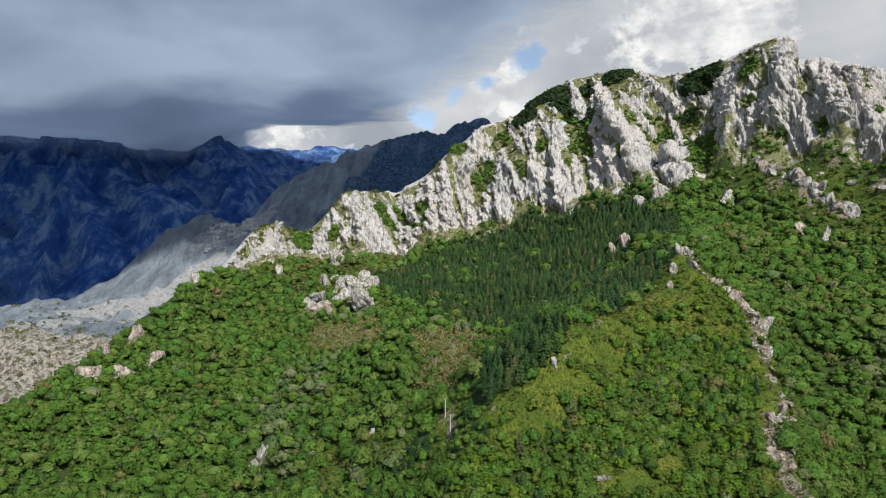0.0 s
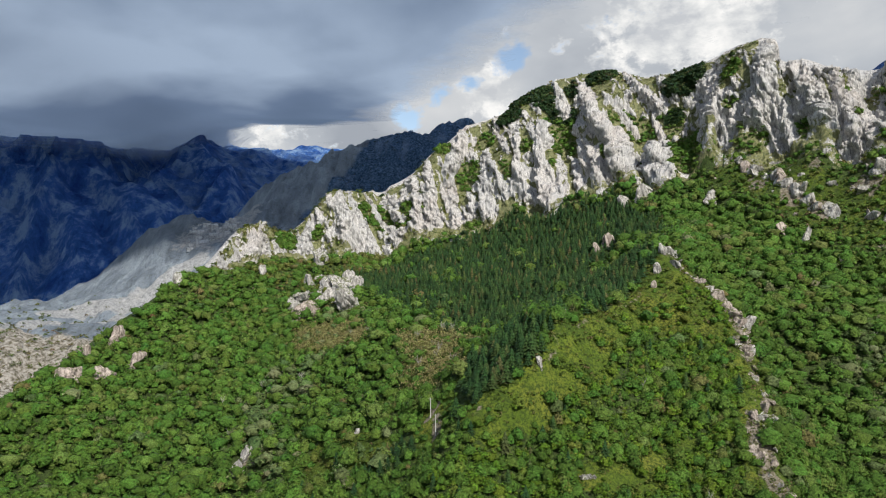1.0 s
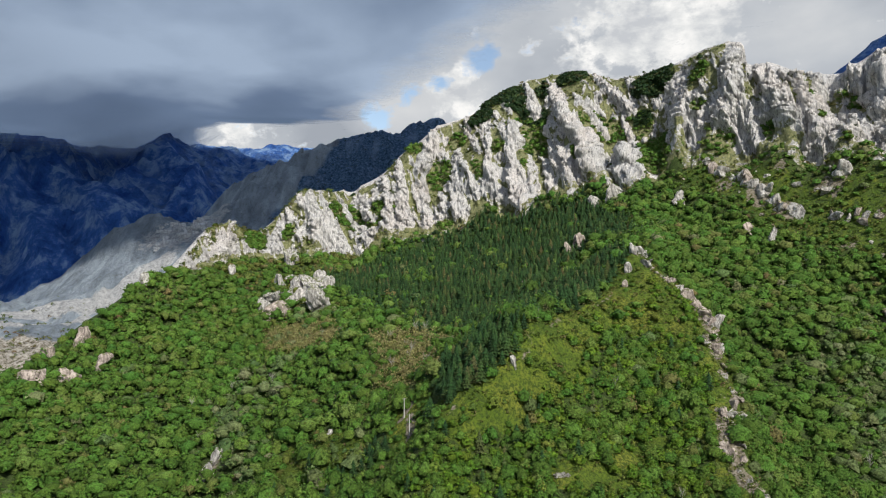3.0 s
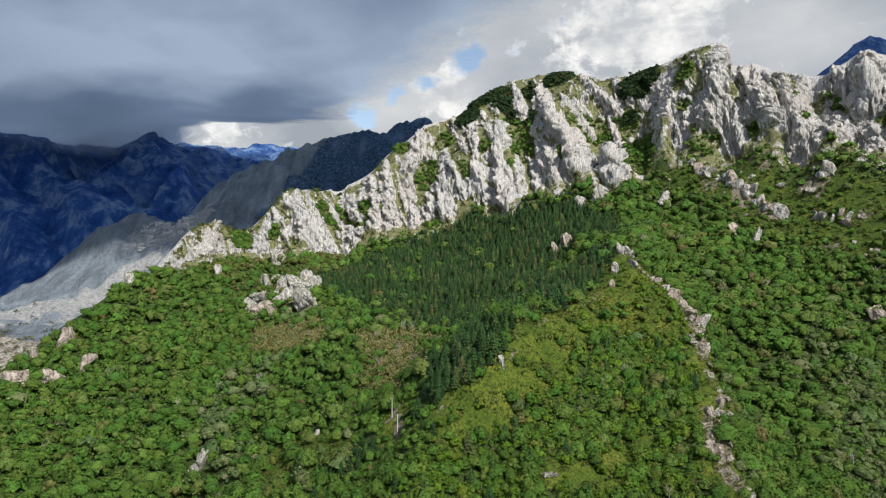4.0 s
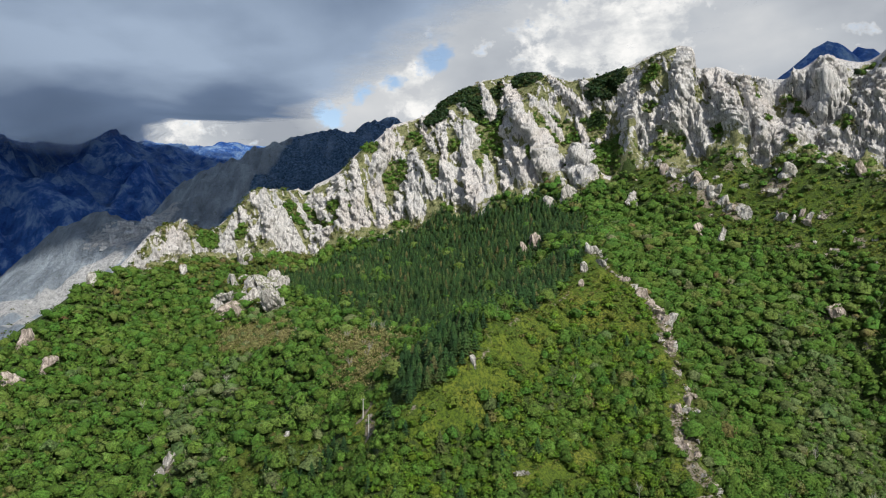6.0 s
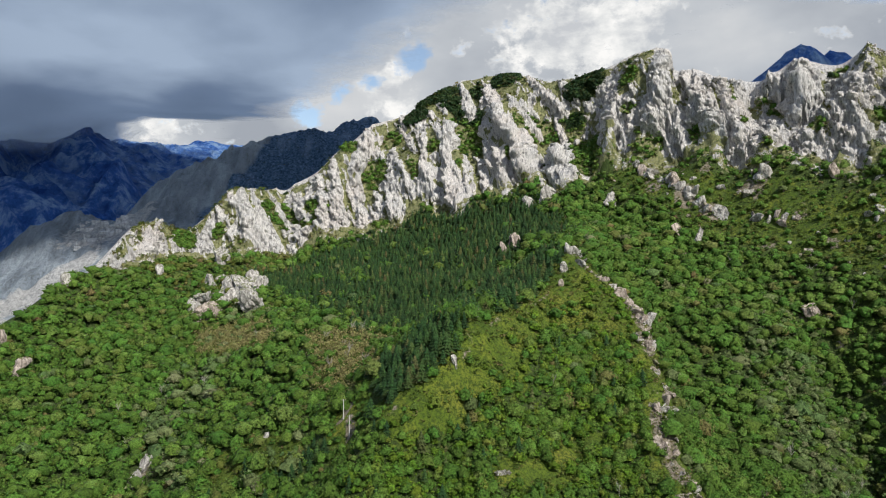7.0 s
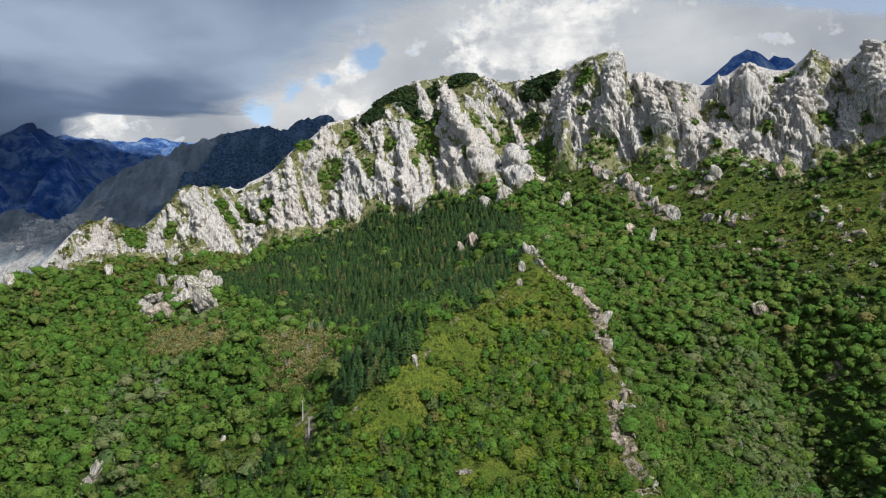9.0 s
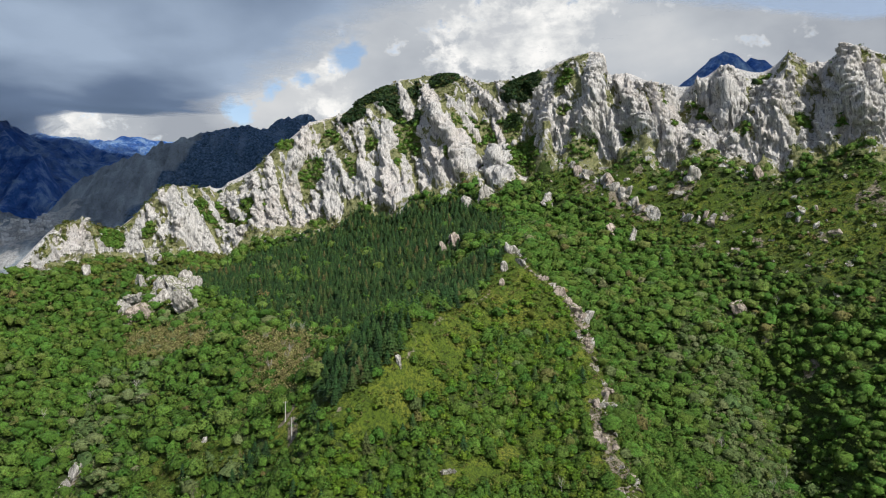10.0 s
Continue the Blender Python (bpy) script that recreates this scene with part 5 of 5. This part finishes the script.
def crag(seed, sx, sy, sz, fine=True):
    """A weathered, split block."""
    v, f = ICO4 if fine else ICO3
    q = v * 1.25
    r = np.random.RandomState(seed)
    for i in range(13):
        n = r.normal(size=3) * (1, 1, 0.55)
        n /= np.linalg.norm(n)
        q = q - np.maximum(q @ n - r.uniform(0.5, 0.95), 0)[:, None] * n
    q = q + (0.28 * r.normal(), 0.28 * r.normal(), 0) * q[:, 2:3]
    q = q * (sx, sy, sz)
    k = seed * 3.7
    m = min(sx, sy, sz)
    f1, n1 = cells((q[:, 0] + 0.3 * q[:, 2]) / m / 0.9 + k, q[:, 1] / m / 0.9, q[:, 2] / m / 1.9)
    f2, n2 = cells((q[:, 0] + 0.3 * q[:, 2]) / m / 0.36 + k, q[:, 1] / m / 0.36 + k, q[:, 2] / m / 0.75)
    q = q + v * (m * (0.38 * (0.4 - f1) + 0.14 * n1 + 0.22 * (0.45 - f2)))[:, None]
    return q, f


def outcrop(seed, x, y, sx, sy, sz, mat, label, turn=0.0, lift=0.15):
    me = mesh_of("rock_outcrop", *crag(seed, sx, sy, sz, max(sx, sz) > 6), [mat], False)
    ob = new("rock_outcrop", me)
    z = float(ground_z(np.array([x]), np.array([y]))[0])
    ob.matrix_world = Matrix.Translation((x, y, z + sz * lift)) @ Euler((0, 0, turn)).to_matrix().to_4x4()
    return tagged(ob, label, "rock", "rock outcrops of the hillside")


outcrop(1, 132, 405, 3.3, 2.8, 4.2, PALE_STONE, "white rounded boulder on the crest of the spur", 0.3, 0.5)
outcrop(2, 220, 558, 7.5, 5, 7.5, PALE_STONE, "large pale limestone block on the green slope", 0.2, 0.5)
outcrop(3, 249, 472, 4.2, 4, 8, PALE_STONE, "pale upright limestone block in the wood", 0.2, 0.45)
outcrop(4, 244, 486, 8, 5, 6.5, PINK_STONE, "pinkish weathered rock face in the wood", 0.5, 0.35)
outcrop(5, 181, 596, 7, 5, 10, PALE_STONE, "tall grey limestone block under the cliff", 0.1, 0.45)
outcrop(6, 166, 604, 10, 5, 7, PALE_STONE, "low grey limestone ledge under the cliff", 0.4, 0.3)
outcrop(7, -99, 679, 10, 7, 8, PALE_STONE, "pale rock knob rising from the wood", 0.4, 0.45)
outcrop(11, 44, 285, 2.0, 1.6, 3.4, PALE_STONE, "white rock on the heathery edge of the spur", 0.0, 0.4)
outcrop(12, 58, 308, 1.6, 1.4, 3.8, PALE_STONE, "white rock on the heathery edge of the spur", 0.7, 0.3)
outcrop(13, 134, 535, 9, 6, 7, PINK_STONE, "bare pinkish rock among conifers", 0.6, 0.35)
outcrop(14, -220, 449, 10, 6, 6, PINK_STONE, "smooth pinkish slab at the edge of the wood", 0.6, 0.35)
outcrop(15, -227, 479, 9, 6, 6, PINK_STONE, "smooth pinkish slab at the edge of the wood", 0.2, 0.4)
outcrop(26, -203, 456, 9, 6, 6, PINK_STONE, "smooth pinkish slab at the edge of the wood", 0.4, 0.4)
outcrop(27, -213, 503, 7, 5, 7, PINK_STONE, "pinkish broken rock at the edge of the wood", 0.9, 0.45)
outcrop(28, -194, 484, 6, 5, 5, PINK_STONE, "pinkish broken rock at the edge of the wood", 0.1, 0.45)
outcrop(29, 125, 530, 6, 4, 7, PINK_STONE, "bare pinkish rock among conifers", 0.9, 0.5)
outcrop(16, -202, 588, 5, 4, 6, PALE_STONE, "pale rock standing out of the wood", 0.2, 0.6)
outcrop(17, -146, 646, 4, 4, 7, PALE_STONE, "pale rock pinnacle standing out of the wood", 0.2, 0.7)
outcrop(18, -92, 375, 4.5, 4, 5, PALE_STONE, "pale broken rock among thin trees", 0.2, 0.55)
outcrop(19, -95, 364, 5, 4, 4.5, PALE_STONE, "pale broken rock among thin trees", 0.9, 0.5)
outcrop(20, -33, 338, 1.6, 1.4, 1.6, PALE_STONE, "small pale rock in the grass", 0.2, 0.5)
outcrop(21, 278, 392, 8, 6, 7, PINK_STONE, "bare pinkish scar in the wood", 0.2, 0.4)
outcrop(22, 284, 375, 3, 3, 4, PINK_STONE, "bare pinkish scar in the wood", 0.2, 0.4)
outcrop(30, 140, 416, 2.4, 3.0, 3.0, PALE_STONE, "pale rock on the upper spur", 0.2, 0.4)
outcrop(31, 149, 432, 2.0, 2.6, 3.4, PALE_STONE, "pale rock on the upper spur", 0.8, 0.4)
outcrop(32, 139, 398, 1.6, 2.6, 2.2, PALE_STONE, "pale rock on the upper spur", 0.1, 0.4)
outcrop(33, 116, 372, 1.8, 1.6, 2.4, PINK_STONE, "pale rock on the heathery edge of the spur", 0.1, 0.4)
outcrop(23, 124, 388, 2.8, 2.4, 3.0, PALE_STONE, "pale rock on the upper spur", 0.5, 0.4)
outcrop(24, 136, 395, 1.6, 3.5, 2.2, PALE_STONE, "pale rock on the upper spur", 0.5, 0.4)
for i, (x, y, sx, sz) in enumerate(((-98, 558, 8, 5), (-89, 562, 9, 6), (-80, 592, 10, 9), (-69, 596, 12, 12), (-64, 572, 11, 10), (-75, 575, 8, 7), (-90, 630, 6, 5), (-95, 582, 7, 6), (-58, 590, 8, 9), (-98, 608, 7, 7), (-86, 606, 6, 6), (-62, 556, 9, 9), (-70, 612, 9, 9), (-104, 570, 6, 6), (-82, 574, 7, 8), (-60, 604, 8, 9))):
    outcrop(200 + i, x, y, sx * 1.35, sx, sz * 1.3, PINK_STONE if i < 2 else PALE_STONE, "pale broken rock face on the wooded shoulder", 0.5 * i, 0.2)
for i, (x, y, sx, sz) in enumerate(((257, 562, 7, 4), (264, 536, 8, 5), (271, 519, 7, 5), (275, 505, 6, 4), (272, 566, 7, 4), (231, 528, 4, 3), (314, 494, 6, 7), (350, 465, 7, 8), (301, 494, 7, 5), (308, 470, 6, 4), (352, 424, 6, 3), (305, 433, 5, 3), (290, 512, 5, 3))):
    outcrop(230 + i, x, y, sx, sx * 0.6, sz, PINK_STONE if i % 2 else PALE_STONE, "grey weathered rock ledge on the grassy slope", 0.6 + 0.4 * i, 0.1)
hx, hy, r = scatter(34, 220, 430, 350, 610, 12, lambda x, y: 0.5 * on(x, y, HEATH_EAST, 4))
for i, (x, y) in enumerate(zip(hx[:70], hy[:70])):
    s = r.uniform(0.7, 2.3)
    outcrop(260 + i, x, y, s * 1.3, s, s * 0.9, PALE_STONE if i % 3 else PINK_STONE, "small pale rock on the grassy slope under the cliffs", r.rand() * 6, 0.15)
r = np.random.RandomState(31)
rib_line = thread(RIB, 2.0)
for i, p in enumerate(rib_line[4:90]):
    s = r.uniform(0.7, 2.3) * (1.9 if 5 <= i <= 26 else 1.15)
    outcrop(40 + i, p[0] + r.normal() * 2.6, p[1] + r.normal() * 1.6, s * 1.3, s, s * r.uniform(0.6, 1.3), PINK_STONE if i % 3 else PALE_STONE, "broken pale rock along the bare rib of the spur", r.rand() * 6, 0.1)
# slanting rock spines under the eastern cliffs
spines = [[(246, 583), (260, 555), (267, 520), (277, 500)], [(309, 538), (318, 525), (312, 495)], [(364, 488), (369, 470), (370, 455)], [(296, 478), (318, 457)], [(345, 425), (350, 398)]]
for k, spine in enumerate(spines):
    for i, p in enumerate(thread([(*q, 0) for q in spine], 5.0)):
        s = r.uniform(2.2, 4.6) * (1.25 if k == 0 else 1.0)
        outcrop(150 + 20 * k + i, p[0] + r.normal() * 2, p[1] + r.normal() * 2, s * 0.8, s * 1.5, s * r.uniform(0.7, 1.2), PINK_STONE if (i + k) % 3 == 0 else PALE_STONE, "slanting spine of pale broken rock under the cliffs", -0.2 + r.normal() * 0.4, -0.05)


# ---- poles, ruin and bare trees ----
def part(name, bm, mat, parent, label=""):
    me = bpy.data.meshes.new(name)
    bm.to_mesh(me)
    bm.free()
    me.materials.append(mat)
    ob = new(name, me)
    ob.parent = parent
    return tagged(ob, label)


def rod(a, b, r0, r1, n=8):
    bm = bmesh.new()
    a, b = Vector(a), Vector(b)
    bmesh.ops.create_cone(bm, cap_ends=True, segments=n, radius1=r0, radius2=r1, depth=(b - a).length)
    bmesh.ops.transform(bm, matrix=Matrix.Translation((a + b) / 2) @ (b - a).to_track_quat("Z", "Y").to_matrix().to_4x4(), verts=bm.verts)
    return bm


def utility_pole(x, y, h, turn, label):
    top = new("utility_pole")
    z = float(ground_z(np.array([x]), np.array([y]))[0])
    top.matrix_world = Matrix.Translation((x, y, z)) @ Euler((0, 0, turn)).to_matrix().to_4x4()
    part("post", rod((0, 0, -1), (0, 0, h), 0.24, 0.14), CONCRETE, top)
    part("crossarm", rod((-0.8, 0, h - 0.5), (0.8, 0, h - 0.5), 0.07, 0.07, 6), IRON, top, "grey iron crossarm")
    for q in (-0.7, 0.0, 0.7):
        part("insulator", rod((q, 0, h - 0.45), (q, 0, h - 0.05), 0.08, 0.05, 8), CONCRETE, top)
    return tagged(top, label, "utility pole", "poles beside the track")


utility_pole(1, 312, 8.6, 0.2, "pale concrete utility pole with a crossarm beside the track")
utility_pole(3, 298, 8.8, 0.4, "thin pale utility pole with a crossarm in the wood")


def ruined_wall(x, y, turn):
    top = new("ruined_wall")
    z = float(ground_z(np.array([x]), np.array([y]))[0])
    top.matrix_world = Matrix.Translation((x, y, z)) @ Euler((0, 0, turn)).to_matrix().to_4x4()
    stones = [mesh_of("stone", *crag(90 + i, 0.62, 0.5, 0.42, False), [PALE_STONE], False) for i in range(4)]
    r = np.random.RandomState(4)
    for row in range(4):
        for i in range(6 - (row == 3) * 2):
            ob = new("stone", stones[r.randint(4)])
            ob.parent = top
            ob.matrix_basis = pose(-2.4 + i * 0.95 + 0.4 * (row % 2) + r.uniform(-0.05, 0.05), r.uniform(-0.1, 0.1), 0.2 + row * 0.45, 0, 0, r.uniform(-20, 20))
    return tagged(top, "low ruined wall of pale stone in a grassy clearing", "wall")


ruined_wall(56, 254, 0.1)


def bare_tree(seed):
    """Trunk and forking limbs of a dead tree 1 high, as one mesh for the trunk and one for the limbs."""
    r = np.random.RandomState(seed)
    trunk = rod((0, 0, -0.05), (0.03, 0, 0.55), 0.028, 0.014, 6)
    limbs = bmesh.new()
    for i in range(9):
        z = 0.28 + 0.3 * i / 9
        a = i * 2.4 + r.rand()
        e = (0.3 * math.cos(a) * (0.7 + 0.5 * r.rand()), 0.3 * math.sin(a) * (0.7 + 0.5 * r.rand()), z + 0.22 + 0.2 * r.rand())
        for s, t, w in (((0.02, 0, z), e, 0.012), (tuple(0.5 * np.array(e) + (0, 0, z * 0.5)), (e[0] * 0.9 + r.normal() * 0.1, e[1] * 0.9 + r.normal() * 0.1, e[2] + 0.12), 0.008)):
            b = rod(s, t, w, w * 0.35, 4)
            me = bpy.data.meshes.new("limb")
            b.to_mesh(me)
            limbs.from_mesh(me)
            b.free()
            bpy.data.meshes.remove(me)
    out = []
    for name, bm in (("trunk", trunk), ("branchwork", limbs)):
        me = bpy.data.meshes.new(name)
        bm.to_mesh(me)
        bm.free()
        me.materials.append(DEADWOOD)
        out.append((name, me))
    return out


xs, ys, r = scatter(17, -130, 300, 240, 480, 7, lambda x, y: open_slope(x, y) * np.maximum(0.16 * on(x, y, PALE_WOOD, 12), np.maximum(0.10 * bare_share(x, y), 0.012)) * clear_of(x, y, 4))
keep = slice(0, 150)
xs, ys = xs[keep], ys[keep]
hs = r.uniform(6, 9, xs.size)
as_things("dead_tree", [bare_tree(s) for s in range(4)], plants(r, xs, ys, hs, hs * 0.75, 4), "bleached leafless dead tree standing in the wood", "tree", "dead trees in the woods")


def quarry_benches(x, y, turn):
    """Cut steps of a marble quarry up the slope, each a part of its own."""
    top = new("quarry_benches")
    z = float(ground_z(np.array([x]), np.array([y]))[0])
    top.matrix_world = pose(x, y, z, 0, 0, turn)
    r = np.random.RandomState(8)
    c, k = math.cos(radians(turn)), math.sin(radians(turn))
    for row in range(8):
        for i in range(7):
            if r.rand() < 0.25 and row > 0:
                continue
            w, d, h = r.uniform(5, 11), r.uniform(6, 10), r.uniform(3.0, 6.5)
            bm = bmesh.new()
            bmesh.ops.create_cube(bm, size=1.0)
            bmesh.ops.subdivide_edges(bm, edges=bm.edges, cuts=3, use_grid_fill=True)
            for v in bm.verts:
                v.co = Vector((v.co.x * w, v.co.y * d, v.co.z * h)) + noise.noise_vector(Vector((v.co.x * 5 + i, v.co.y * 5, v.co.z * 3 + row))) * 1.5
            a, b = -27 + 9 * i + r.uniform(-2, 2), row * 7 + r.uniform(-2.5, 2.5)
            lift = float(ground_z(np.array([x + a * c - b * k]), np.array([y + a * k + b * c]))[0]) - z
            part("bench", bm, MARBLE, top).location = (a, b, lift - 1.4 + r.uniform(-1.0, 0.8))
    return tagged(top, "pale cut quarry benches on the grey mountainside", "quarry")


quarry_benches(-291, 990, 16)
xs, ys, r = scatter(21, -330, 250, 930, 1290, 9, lambda x, y: 0.55 * (field_at(QUARRY, x, y) > 0.5) * (field_at(SCREE, x, y) < 0.5))
hs = r.uniform(1.0, 2.6, xs.size)
stand("ridge_scrub", TUFT, plants(r, xs, ys, hs, hs * 1.4, 5), SHADED_EVERGREEN, "dark bushes dotted over the shaded grey ridge", "scrub")
